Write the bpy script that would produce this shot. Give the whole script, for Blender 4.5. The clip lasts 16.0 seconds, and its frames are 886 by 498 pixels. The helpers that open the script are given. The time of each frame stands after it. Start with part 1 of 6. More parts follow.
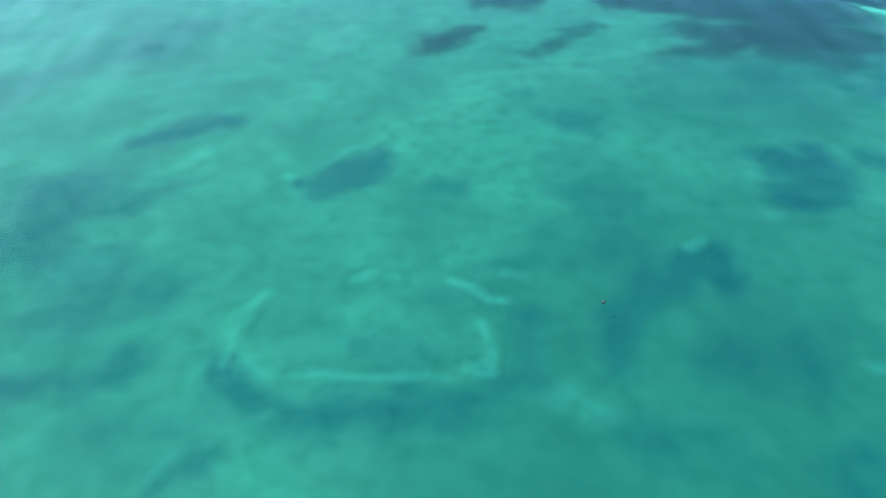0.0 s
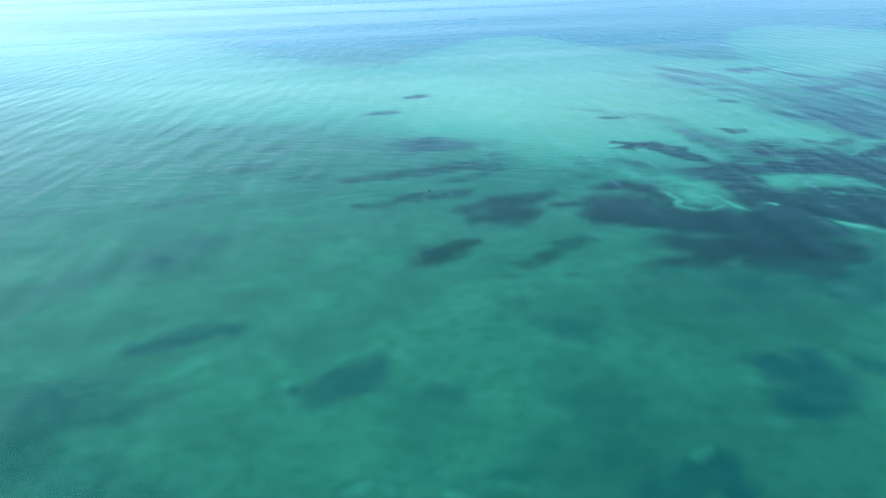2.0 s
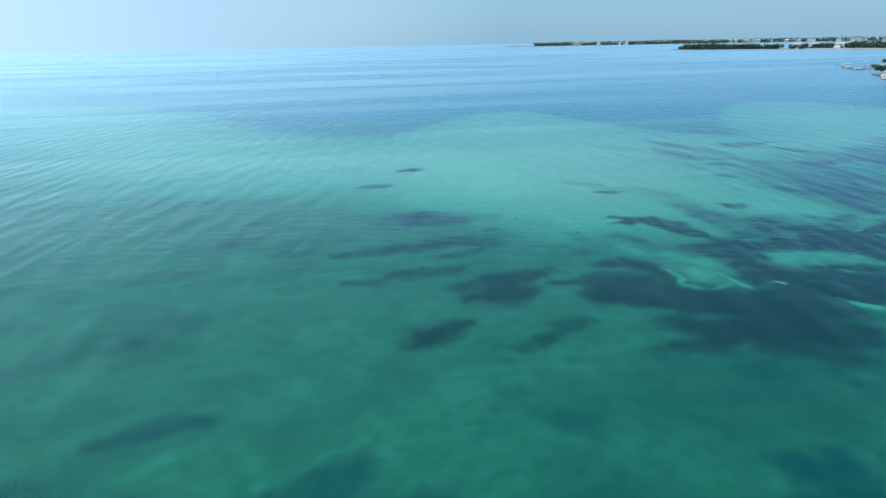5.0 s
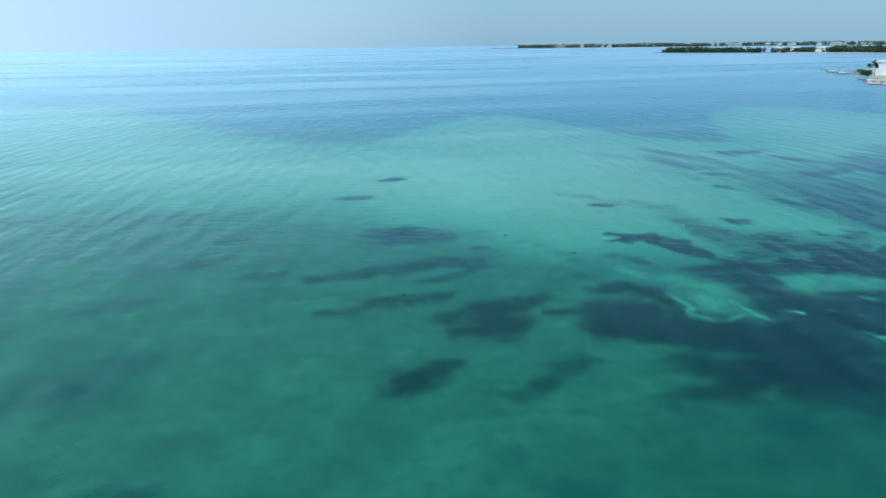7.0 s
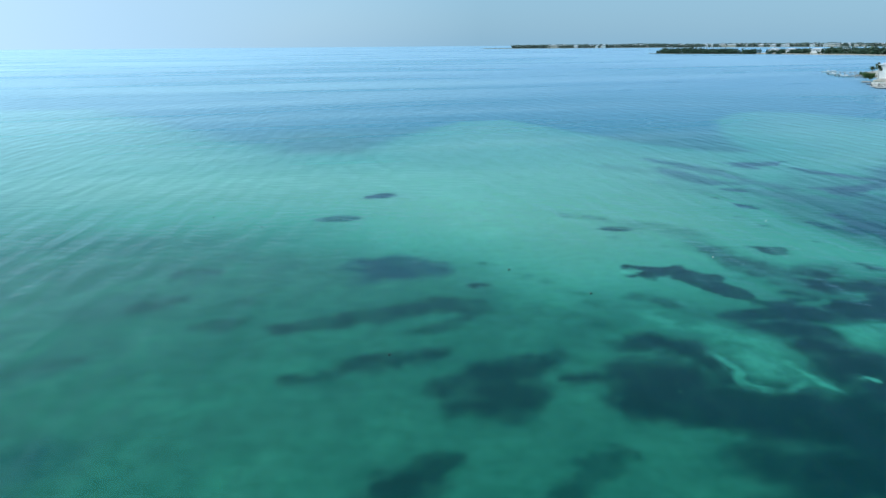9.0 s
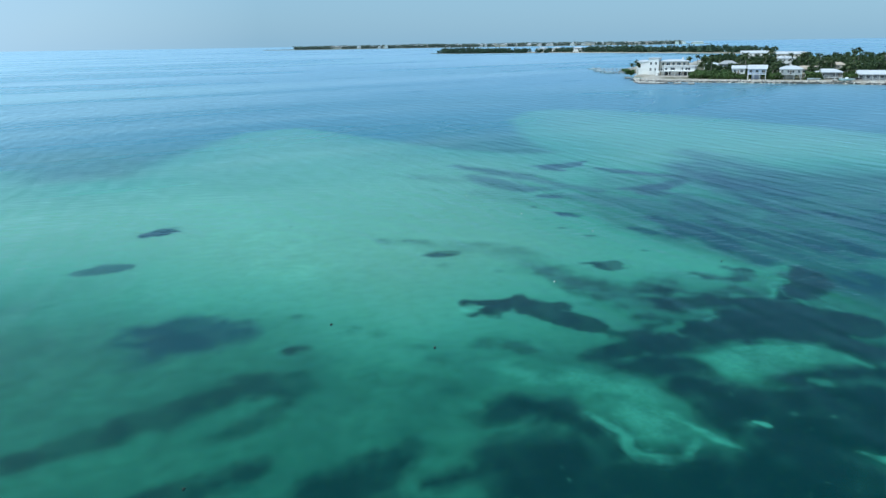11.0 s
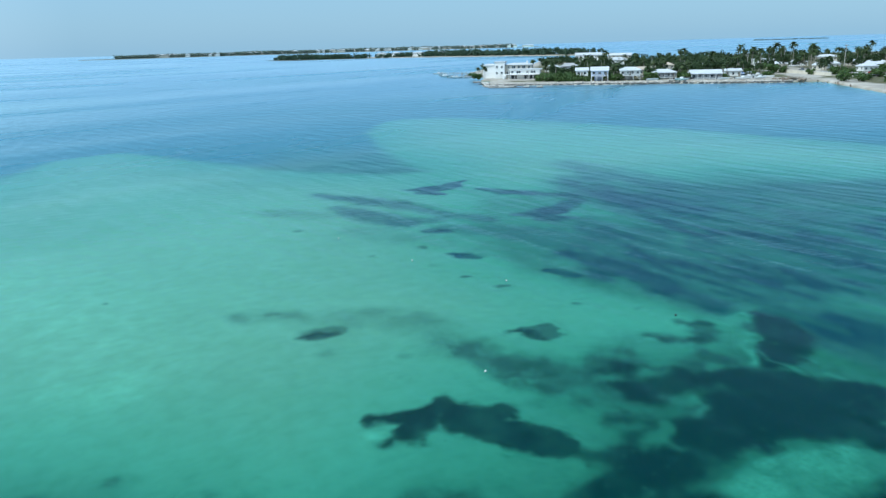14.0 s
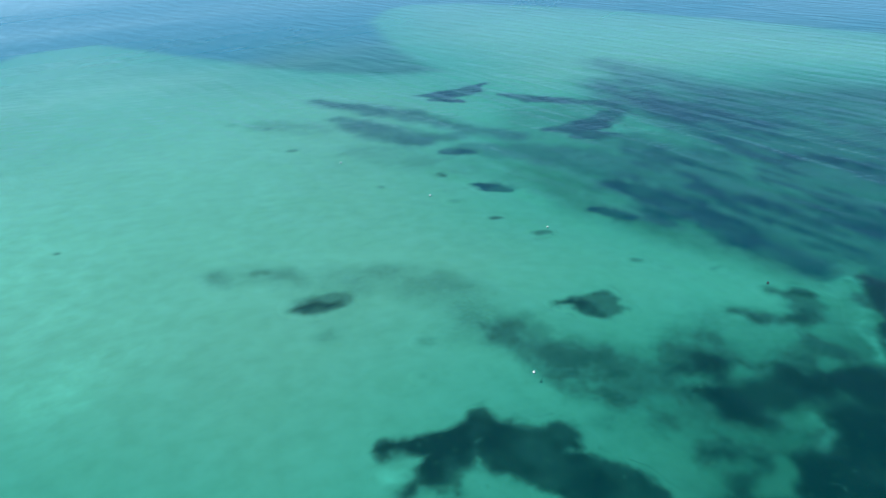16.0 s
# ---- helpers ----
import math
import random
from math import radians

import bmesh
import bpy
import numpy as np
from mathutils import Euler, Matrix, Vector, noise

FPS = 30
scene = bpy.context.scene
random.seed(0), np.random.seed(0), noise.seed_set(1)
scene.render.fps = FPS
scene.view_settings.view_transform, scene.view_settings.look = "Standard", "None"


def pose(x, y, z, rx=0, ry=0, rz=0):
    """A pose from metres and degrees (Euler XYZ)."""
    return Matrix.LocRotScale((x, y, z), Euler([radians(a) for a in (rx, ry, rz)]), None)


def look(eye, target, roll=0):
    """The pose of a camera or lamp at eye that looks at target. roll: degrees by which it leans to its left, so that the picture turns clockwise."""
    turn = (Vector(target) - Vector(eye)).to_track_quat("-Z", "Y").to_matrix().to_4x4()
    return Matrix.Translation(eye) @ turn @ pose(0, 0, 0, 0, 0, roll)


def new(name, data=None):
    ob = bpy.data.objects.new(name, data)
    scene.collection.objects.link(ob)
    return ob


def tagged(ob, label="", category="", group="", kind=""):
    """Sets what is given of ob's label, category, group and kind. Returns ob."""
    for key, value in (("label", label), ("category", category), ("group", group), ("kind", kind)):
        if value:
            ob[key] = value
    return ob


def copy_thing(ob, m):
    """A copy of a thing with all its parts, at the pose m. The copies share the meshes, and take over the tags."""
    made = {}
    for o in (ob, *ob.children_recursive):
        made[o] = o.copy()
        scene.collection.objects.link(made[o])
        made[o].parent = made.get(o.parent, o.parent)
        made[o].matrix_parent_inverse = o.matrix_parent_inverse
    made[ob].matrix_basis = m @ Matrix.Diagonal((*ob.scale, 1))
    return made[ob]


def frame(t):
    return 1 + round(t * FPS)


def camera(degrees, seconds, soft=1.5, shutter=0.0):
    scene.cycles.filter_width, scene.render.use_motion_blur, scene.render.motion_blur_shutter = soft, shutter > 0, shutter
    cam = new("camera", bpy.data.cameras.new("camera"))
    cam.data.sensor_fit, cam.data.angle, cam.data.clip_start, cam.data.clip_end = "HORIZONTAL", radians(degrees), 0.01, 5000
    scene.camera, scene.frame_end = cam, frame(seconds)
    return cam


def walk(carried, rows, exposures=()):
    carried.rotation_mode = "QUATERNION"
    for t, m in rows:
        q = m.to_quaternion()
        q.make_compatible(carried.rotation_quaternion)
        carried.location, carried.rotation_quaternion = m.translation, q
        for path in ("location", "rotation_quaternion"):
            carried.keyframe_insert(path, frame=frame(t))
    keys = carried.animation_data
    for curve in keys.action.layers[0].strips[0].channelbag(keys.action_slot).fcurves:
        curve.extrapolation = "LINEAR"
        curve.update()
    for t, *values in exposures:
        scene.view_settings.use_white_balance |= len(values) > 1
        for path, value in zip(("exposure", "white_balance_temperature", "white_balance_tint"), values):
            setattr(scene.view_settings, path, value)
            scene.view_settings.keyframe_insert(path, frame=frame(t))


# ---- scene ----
import collections

cam = camera(64.2, 16.0, soft=1.4)
# seconds, x, y, z, yaw, pitch, roll: a drone 25 m over the shallows
PATH = [
    (0, 0.00, 0.00, 25.00, 0.00, -38.99, -1.48),
    (0.5, 0.05, -0.10, 25.00, -0.05, -34.22, -1.44),
    (1, 0.16, -0.15, 24.95, -0.12, -29.66, -1.36),
    (1.5, 0.19, -0.21, 24.91, -0.33, -25.62, -1.37),
    (2, 0.20, -0.21, 24.84, -0.44, -22.04, -1.42),
    (2.5, 0.23, -0.27, 24.81, -0.48, -20.00, -1.39),
    (3, 0.26, -0.24, 24.69, -0.60, -18.02, -1.29),
    (3.5, 0.29, 0.21, 24.43, -0.77, -16.42, -1.19),
    (6, 0.64, 6.53, 24.49, -1.32, -16.31, -0.94),
    (6.5, 0.65, 8.54, 24.55, -2.22, -16.28, -0.81),
    (7, 0.66, 11.12, 24.62, -2.32, -16.25, -0.71),
    (7.5, 0.73, 14.08, 24.71, -2.36, -16.27, -0.56),
    (8, 0.88, 17.27, 24.82, -2.42, -16.27, -0.48),
    (10.3, 1.51, 33.51, 25.25, -8.0, -16.36, -0.60),
    (10.5, 1.59, 34.95, 25.28, -9.94, -16.36, -0.66),
    (11, 1.84, 38.53, 25.29, -19.63, -16.39, -0.89),
    (11.5, 2.17, 42.10, 25.30, -26.82, -16.45, -1.20),
    (12, 2.77, 45.69, 25.27, -27.20, -16.40, -1.27),
    (12.5, 3.60, 49.25, 25.30, -31.32, -16.39, -1.29),
    (13, 4.64, 52.81, 25.33, -32.13, -16.35, -1.52),
    (13.5, 5.89, 56.37, 25.36, -32.09, -16.30, -1.59),
    (14, 7.30, 59.95, 25.38, -32.10, -16.25, -1.65),
    (14.5, 8.78, 63.49, 25.39, -32.14, -16.77, -1.73),
    (15, 10.34, 66.97, 25.42, -31.96, -20.10, -1.78),
    (15.5, 12.05, 70.30, 25.47, -31.71, -23.44, -1.66),
    (16, 13.82, 73.61, 25.52, -31.39, -25.28, -1.63),
]
walk(cam, [(t, pose(x, y, z, 0, 0, yaw) @ pose(0, 0, 0, 90 + pitch) @ pose(0, 0, 0, 0, 0, roll))
           for t, x, y, z, yaw, pitch, roll in PATH],
     [(0, 1.48, 5450, 6), (1.0, 1.20, 5450, 5), (2.0, 0.76, 5500, 4), (3.5, 0.40, 5450, 2), (8, 0.24, 5450, 2), (11, 0.24, 5450, 2), (13.5, 0.33, 5400, 2), (16, 0.44, 5450, 2)])

# ---- sky and sun ----
SUN_AZ, SUN_EL = 84.0, 57.0          # degrees left of +y, degrees up
world = bpy.data.worlds.new("sky")
scene.world = world
world.use_nodes = True
wn = world.node_tree.nodes
sky = wn.new("ShaderNodeTexSky")
sky.sky_type, sky.sun_disc = "NISHITA", False
sky.sun_elevation, sky.sun_rotation = radians(SUN_EL), radians(-SUN_AZ)
sky.altitude, sky.air_density, sky.dust_density, sky.ozone_density = 10, 1.0, 0.5, 3.0
wn["Background"].inputs["Strength"].default_value = 0.123
haze = wn.new("ShaderNodeMix")           # even sea haze over the clear sky
haze.data_type = "RGBA"
spot, part_z, thick = wn.new("ShaderNodeTexCoord"), wn.new("ShaderNodeSeparateXYZ"), wn.new("ShaderNodeMapRange")
thick.inputs["From Max"].default_value, thick.inputs["To Min"].default_value, thick.inputs["To Max"].default_value = 0.34, 0.90, 0.20
world.node_tree.links.new(spot.outputs["Generated"], part_z.inputs[0])
world.node_tree.links.new(part_z.outputs["Z"], thick.inputs["Value"])
halo, aureole, both = wn.new("ShaderNodeVectorMath"), wn.new("ShaderNodeMapRange"), wn.new("ShaderNodeMath")   # wide bright aureole round the sun
halo.operation, both.operation, both.use_clamp = "DOT_PRODUCT", "ADD", True
halo.inputs[1].default_value = (-math.sin(radians(SUN_AZ)) * math.cos(radians(SUN_EL)), math.cos(radians(SUN_AZ)) * math.cos(radians(SUN_EL)), math.sin(radians(SUN_EL)))
aureole.inputs["From Min"].default_value, aureole.inputs["From Max"].default_value, aureole.inputs["To Max"].default_value = 0.15, 0.75, 0.95
world.node_tree.links.new(spot.outputs["Generated"], halo.inputs[0])
world.node_tree.links.new(halo.outputs["Value"], aureole.inputs["Value"])
world.node_tree.links.new(thick.outputs[0], both.inputs[0])
world.node_tree.links.new(aureole.outputs[0], both.inputs[1])
world.node_tree.links.new(both.outputs[0], haze.inputs[0])
toward, glow, tone = wn.new("ShaderNodeVectorMath"), wn.new("ShaderNodeMapRange"), wn.new("ShaderNodeMix")   # haze is brighter and whiter towards the sun
toward.operation = "DOT_PRODUCT"
toward.inputs[1].default_value = (-math.sin(radians(SUN_AZ)), math.cos(radians(SUN_AZ)), 0.0)
tone.data_type = "RGBA"
tone.inputs[6].default_value, tone.inputs[7].default_value = (2.02, 3.10, 3.85, 1), (6.3, 7.3, 8.2, 1)
world.node_tree.links.new(spot.outputs["Generated"], toward.inputs[0])
world.node_tree.links.new(toward.outputs["Value"], glow.inputs["Value"])
world.node_tree.links.new(glow.outputs[0], tone.inputs[0])
world.node_tree.links.new(tone.outputs[2], haze.inputs[7])
world.node_tree.links.new(sky.outputs[0], haze.inputs[6])
world.node_tree.links.new(haze.outputs[2], wn["Background"].inputs["Color"])
sun_dir = Vector((-math.sin(radians(SUN_AZ)) * math.cos(radians(SUN_EL)),
                  math.cos(radians(SUN_AZ)) * math.cos(radians(SUN_EL)), math.sin(radians(SUN_EL))))
lamp = bpy.data.lights.new("sun", "SUN")
lamp.energy, lamp.angle, lamp.color = 3.1, radians(0.55), (1.0, 0.94, 0.85)
sun = new("sun", lamp)
sun.matrix_basis = look(sun_dir * 200, (0, 0, 0))

WATER = 1.0                          # water level over the seabed, which lies at 0


# ---- materials ----
class Nodes:
    """Small help to write node materials."""

    def __init__(self, name):
        self.mat = bpy.data.materials.new(name)
        self.mat.use_nodes = True
        self.n, self.l = self.mat.node_tree.nodes, self.mat.node_tree.links
        self.n.clear()
        self.out = self.n.new("ShaderNodeOutputMaterial")
        self.coord = self.n.new("ShaderNodeTexCoord")

    def put(self, value, socket):
        if isinstance(value, bpy.types.NodeSocket):
            self.l.new(value, socket)
        elif socket.type == "RGBA":
            socket.default_value = (*value[:3], 1)
        else:
            socket.default_value = value

    def space(self, scale, rot=0.0):
        m = self.n.new("ShaderNodeMapping")
        m.vector_type = "TEXTURE"
        m.inputs["Scale"].default_value = tuple(1 / k for k in (scale if isinstance(scale, tuple) else (scale,) * 3))
        m.inputs["Rotation"].default_value = (0, 0, radians(rot))
        self.l.new(self.coord.outputs["Object"], m.inputs["Vector"])
        return m.outputs[0]

    def noise(self, scale, detail=3.0, rough=0.55, distortion=0.0, rot=0.0):
        t = self.n.new("ShaderNodeTexNoise")
        t.inputs["Scale"].default_value = 1.0
        t.inputs["Detail"].default_value, t.inputs["Roughness"].default_value = detail, rough
        t.inputs["Distortion"].default_value = distortion
        self.l.new(self.space(scale, rot), t.inputs["Vector"])
        return t.outputs["Fac"]

    def ramp(self, fac, a, b):
        r = self.n.new("ShaderNodeMapRange")
        self.put(fac, r.inputs["Value"])
        r.inputs["From Min"].default_value, r.inputs["From Max"].default_value = a, b
        return r.outputs[0]

    def math(self, op, a, b=0.0):
        m = self.n.new("ShaderNodeMath")
        m.operation = op
        self.put(a, m.inputs[0]), self.put(b, m.inputs[1])
        return m.outputs[0]

    def mix(self, fac, a, b):
        m = self.n.new("ShaderNodeMix")
        m.data_type = "RGBA"
        self.put(fac, m.inputs[0]), self.put(a, m.inputs[6]), self.put(b, m.inputs[7])
        return m.outputs[2]

    def attr(self, name):
        a = self.n.new("ShaderNodeAttribute")
        a.attribute_name = name
        return a.outputs["Fac"]

    def bump(self, height, strength, distance):
        b = self.n.new("ShaderNodeBump")
        b.inputs["Strength"].default_value, b.inputs["Distance"].default_value = strength, distance
        self.l.new(height, b.inputs["Height"])
        return b.outputs[0]

    def principled(self, color, rough=0.7, normal=None, metal=0.0, spec=0.5):
        p = self.n.new("ShaderNodeBsdfPrincipled")
        self.put(color, p.inputs["Base Color"]), self.put(rough, p.inputs["Roughness"])
        self.put(metal, p.inputs["Metallic"]), self.put(spec, p.inputs["Specular IOR Level"])
        if normal:
            self.l.new(normal, p.inputs["Normal"])
        return p.outputs[0]

    def blend(self, fac, a, b):
        m = self.n.new("ShaderNodeMixShader")
        self.put(fac, m.inputs[0])
        self.l.new(a, m.inputs[1]), self.l.new(b, m.inputs[2])
        return m.outputs[0]

    def done(self, shader):
        self.l.new(shader, self.out.inputs["Surface"])
        return self.mat


def shade(c, k):
    return tuple(min(1, v * k) for v in c)


def surface(name, color, rough=0.7, grain=6.0, stain=0.5, vary=0.18, relief=0.02, metal=0.0, per_thing=0.0):
    """A matt surface with fine grain and larger stains."""
    m = Nodes(name)
    fine, coarse = m.noise(grain, 4), m.noise(stain, 3)
    c = m.mix(m.ramp(fine, 0.3, 0.7), shade(color, 1 - vary), shade(color, 1 + vary))
    c = m.mix(m.math("MULTIPLY", m.ramp(coarse, 0.45, 0.8), 0.5), c, shade(color, 0.62))
    if per_thing:
        info = m.n.new("ShaderNodeObjectInfo")
        c = m.mix(m.math("MULTIPLY", info.outputs["Random"], per_thing), c, shade(color, 0.45))
    return m.done(m.principled(c, rough, m.bump(fine, 0.5, relief), metal))


def leaf_material(name, dark, light):
    m = Nodes(name)
    geo = m.n.new("ShaderNodeNewGeometry")
    info = m.n.new("ShaderNodeObjectInfo")
    c = m.mix(geo.outputs["Random Per Island"], dark, light)
    c = m.mix(m.math("MULTIPLY", info.outputs["Random"], 0.45), c, shade(dark, 1.3))
    d = m.principled(c, 0.6, spec=0.25)
    t = m.n.new("ShaderNodeBsdfTranslucent")
    m.put(c, t.inputs["Color"])
    return m.done(m.blend(0.25, d, t.outputs[0]))


def water_material():
    m = Nodes("sea_water")
    ripple = m.noise((1.2, 2.6, 1), 4, 0.6, 0.4, 10)
    wave = m.noise((0.26, 0.7, 1), 3, 0.55, 0.2, -12)
    swell = m.noise((0.40, 0.10, 1), 0.0, 0.4, 0.25, 3)       # short swell running across the bay
    gust = m.noise((0.004, 0.016, 1), 3, 0.5, 0.5, 20)       # wind patches roughen the channel
    h = m.math("ADD", m.math("MULTIPLY", ripple, m.math("ADD", 0.008, m.math("MULTIPLY", m.ramp(gust, 0.4, 0.62), 0.025))),
               m.math("ADD", m.math("MULTIPLY", wave, 0.07), m.math("MULTIPLY", swell, 0.23)))
    normal = m.bump(h, 1.0, 0.75)
    slick = m.noise((0.0022, 0.011, 1), 5, 0.62, 0.7, 14)    # calm slicks between wind streaks
    rough = m.math("ADD", 0.21, m.math("MULTIPLY", m.ramp(slick, 0.38, 0.60), 0.20))
    gloss = m.n.new("ShaderNodeBsdfGlossy")
    m.put((0.75, 0.93, 1.0), gloss.inputs["Color"]), m.put(rough, gloss.inputs["Roughness"]), m.l.new(normal, gloss.inputs["Normal"])
    clear = m.n.new("ShaderNodeBsdfTransparent")
    tint = m.mix(m.ramp(m.attr("depth"), 0.65, 1.0), (0.53, 0.92, 0.895), (0.40, 0.91, 0.87))   # less red is lost where it is shallow
    m.put(tint, clear.inputs["Color"])
    milk = m.n.new("ShaderNodeBsdfDiffuse")
    m.put((0.012, 0.24, 0.30), milk.inputs["Color"])
    body = m.blend(0.05, clear.outputs[0], milk.outputs[0])
    fr = m.n.new("ShaderNodeFresnel")
    fr.inputs["IOR"].default_value = 1.33
    m.l.new(normal, fr.inputs["Normal"])
    return m.done(m.blend(m.math("MINIMUM", m.math("MULTIPLY", m.math("POWER", fr.outputs[0], 1.28), 1.2), 1.0), body, gloss.outputs[0]))


def seabed_material():
    """Silt, bare sand, seagrass and pale sand, as far as each one lies on the bed."""
    m = Nodes("seabed_sand")
    sand, deep = m.attr("sand"), m.attr("deep")
    big, mid = m.noise(0.16, 5, 0.6, 0.3), m.noise(0.7, 4, 0.6)
    fine, blade = m.noise(6.0, 3), m.noise(2.6, 6, 0.72)
    silt = m.mix(m.ramp(big, 0.35, 0.68), (0.115, 0.12, 0.080), (0.19, 0.185, 0.12))
    silt = m.mix(m.math("MULTIPLY", m.ramp(mid, 0.45, 0.72), 0.5), silt, (0.06, 0.085, 0.050))
    silt = m.mix(m.math("MULTIPLY", m.attr("weed"), 0.5), silt, (0.045, 0.06, 0.04))
    bare = m.mix(m.ramp(mid, 0.3, 0.75), (0.45, 0.41, 0.31), (0.38, 0.35, 0.25))
    bare = m.mix(m.math("MULTIPLY", m.ramp(big, 0.4, 0.8), 0.35), bare, (0.30, 0.29, 0.18))
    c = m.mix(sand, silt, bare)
    # blue light scattered in the channel water, put into the bed colour
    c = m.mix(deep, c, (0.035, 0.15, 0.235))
    spread = m.math("MULTIPLY", m.math("SUBTRACT", blade, 0.5), 1.1)      # blades thin out unevenly

    def uneven(cover):
        loose = m.math("MULTIPLY", m.math("MULTIPLY", cover, m.math("SUBTRACT", 1.0, cover)), 2.4)
        return m.math("MINIMUM", m.math("MAXIMUM", m.math("ADD", cover, m.math("MULTIPLY", loose, spread)), 0.0), 1.0)

    c = m.mix(uneven(m.attr("pale")), c, m.mix(m.ramp(mid, 0.3, 0.7), (0.54, 0.50, 0.38), (0.42, 0.39, 0.28)))
    # dark grass with the blue light over it put into its colour
    c = m.mix(uneven(m.attr("rows")), c, m.mix(m.ramp(blade, 0.3, 0.7), (0.004, 0.022, 0.040), (0.009, 0.038, 0.055)))
    grass = m.mix(m.ramp(blade, 0.3, 0.7), (0.006, 0.008, 0.006), (0.019, 0.022, 0.014))
    grass = m.mix(m.math("MULTIPLY", m.ramp(m.noise(0.45, 5, 0.65), 0.52, 0.78), 0.5), grass, (0.058, 0.054, 0.032))
    grass = m.mix(m.math("MULTIPLY", m.ramp(m.noise(1.3, 5, 0.7), 0.60, 0.74), 0.75), grass, (0.17, 0.155, 0.095))      # bare specks
    grass = m.mix(m.ramp(m.attr("grass"), 0.12, 0.5), (0.045, 0.078, 0.042), grass)      # thin growth is green
    c = m.mix(uneven(m.attr("grass")), c, grass)
    return m.done(m.principled(c, 0.9, m.bump(fine, 0.4, 0.03), spec=0.1))


WATER_MAT, BED_MAT = water_material(), seabed_material()
ROCK_MAT = surface("limestone", (0.60, 0.56, 0.50), 0.9, 3.0, 0.8, 0.3, 0.06, per_thing=0.9)
# wet stone, with the shade of the gaps painted into its colour
WET_GAP_MAT = surface("wet_limestone", (0.10, 0.095, 0.085), 0.6, 3.0, 0.8, 0.3, 0.06)
ROAD_MAT = surface("pale_asphalt", (0.40, 0.385, 0.36), 0.85, 4.0, 0.2, 0.12, 0.01)
WHITE = surface("white_stucco", (0.80, 0.79, 0.76), 0.7, 8.0, 0.4, 0.05, 0.01)
CREAM = surface("cream_stucco", (0.62, 0.57, 0.47), 0.7, 8.0, 0.4, 0.06, 0.01)
GREY = surface("grey_siding", (0.33, 0.35, 0.36), 0.7, 8.0, 0.4, 0.08, 0.01)
BLUE = surface("pale_blue_siding", (0.58, 0.64, 0.80), 0.6, 8.0, 0.4, 0.06, 0.01)
TAN = surface("tan_siding", (0.42, 0.36, 0.27), 0.7, 8.0, 0.4, 0.08, 0.01)
ROOF_WHITE = surface("white_metal_roof", (0.56, 0.57, 0.58), 0.45, 2.0, 0.3, 0.08, 0.01)
ROOF_GREY = surface("grey_shingle_roof", (0.34, 0.34, 0.34), 0.85, 5.0, 0.4, 0.2, 0.02)
ROOF_TAN = surface("tan_tile_roof", (0.46, 0.38, 0.30), 0.8, 5.0, 0.4, 0.15, 0.02)
WOOD = surface("weathered_wood", (0.30, 0.26, 0.21), 0.85, 5.0, 0.6, 0.25, 0.02)
POLE_WOOD = surface("bleached_pole_wood", (0.42, 0.39, 0.34), 0.85, 5.0, 0.6, 0.15, 0.02)
TRUNK = surface("grey_bark", (0.24, 0.21, 0.17), 0.9, 6.0, 0.8, 0.25, 0.03)
BOAT_WHITE = surface("white_gelcoat", (0.80, 0.80, 0.79), 0.25, 8.0, 0.6, 0.03, 0.003)
BLUE_TARP = surface("blue_tarpaulin", (0.05, 0.16, 0.45), 0.55, 3.0, 0.8, 0.12, 0.02)
DARK_HULL = surface("black_gelcoat", (0.02, 0.022, 0.025), 0.3, 8.0, 0.6, 0.1, 0.003)
RUBBER = surface("black_rubber", (0.02, 0.02, 0.02), 0.8, 12.0, 1.0, 0.2, 0.005)
METAL = surface("galvanised_steel", (0.45, 0.46, 0.47), 0.4, 10.0, 1.0, 0.1, 0.003, metal=0.8)
CAR_WHITE = surface("white_car_paint", (0.75, 0.75, 0.74), 0.25, 10.0, 1.0, 0.03, 0.002)
CAR_RED = surface("red_car_paint", (0.35, 0.04, 0.03), 0.25, 10.0, 1.0, 0.05, 0.002)
CAR_GREY = surface("grey_car_paint", (0.18, 0.19, 0.20), 0.25, 10.0, 1.0, 0.05, 0.002)
BUOY_WHITE = surface("weathered_white_foam", (0.55, 0.55, 0.51), 0.6, 20.0, 4.0, 0.1, 0.004)
BUOY_DARK = surface("algae_dark_foam", (0.03, 0.035, 0.03), 0.7, 20.0, 4.0, 0.2, 0.004)
GLASS = Nodes("window_glass")
GLASS = GLASS.done(GLASS.principled((0.025, 0.035, 0.045), 0.06))
PALM_LEAF = leaf_material("palm_leaf", (0.035, 0.060, 0.020), (0.10, 0.12, 0.045))
# far foliage, paled by distance haze put into its colour
HAZED_LEAF = leaf_material("pale_shore_leaf", (0.11, 0.15, 0.12), (0.21, 0.25, 0.20))
TREE_LEAF = leaf_material("broad_leaf", (0.022, 0.045, 0.018), (0.075, 0.105, 0.038))
BUSH_LEAF = leaf_material("sea_grape_leaf", (0.045, 0.085, 0.025), (0.12, 0.17, 0.05))
# mangrove green, lightened with some distance haze in the colour
HAZED_MANGROVE_LEAF = leaf_material("mangrove_leaf", (0.045, 0.080, 0.050), (0.10, 0.145, 0.085))


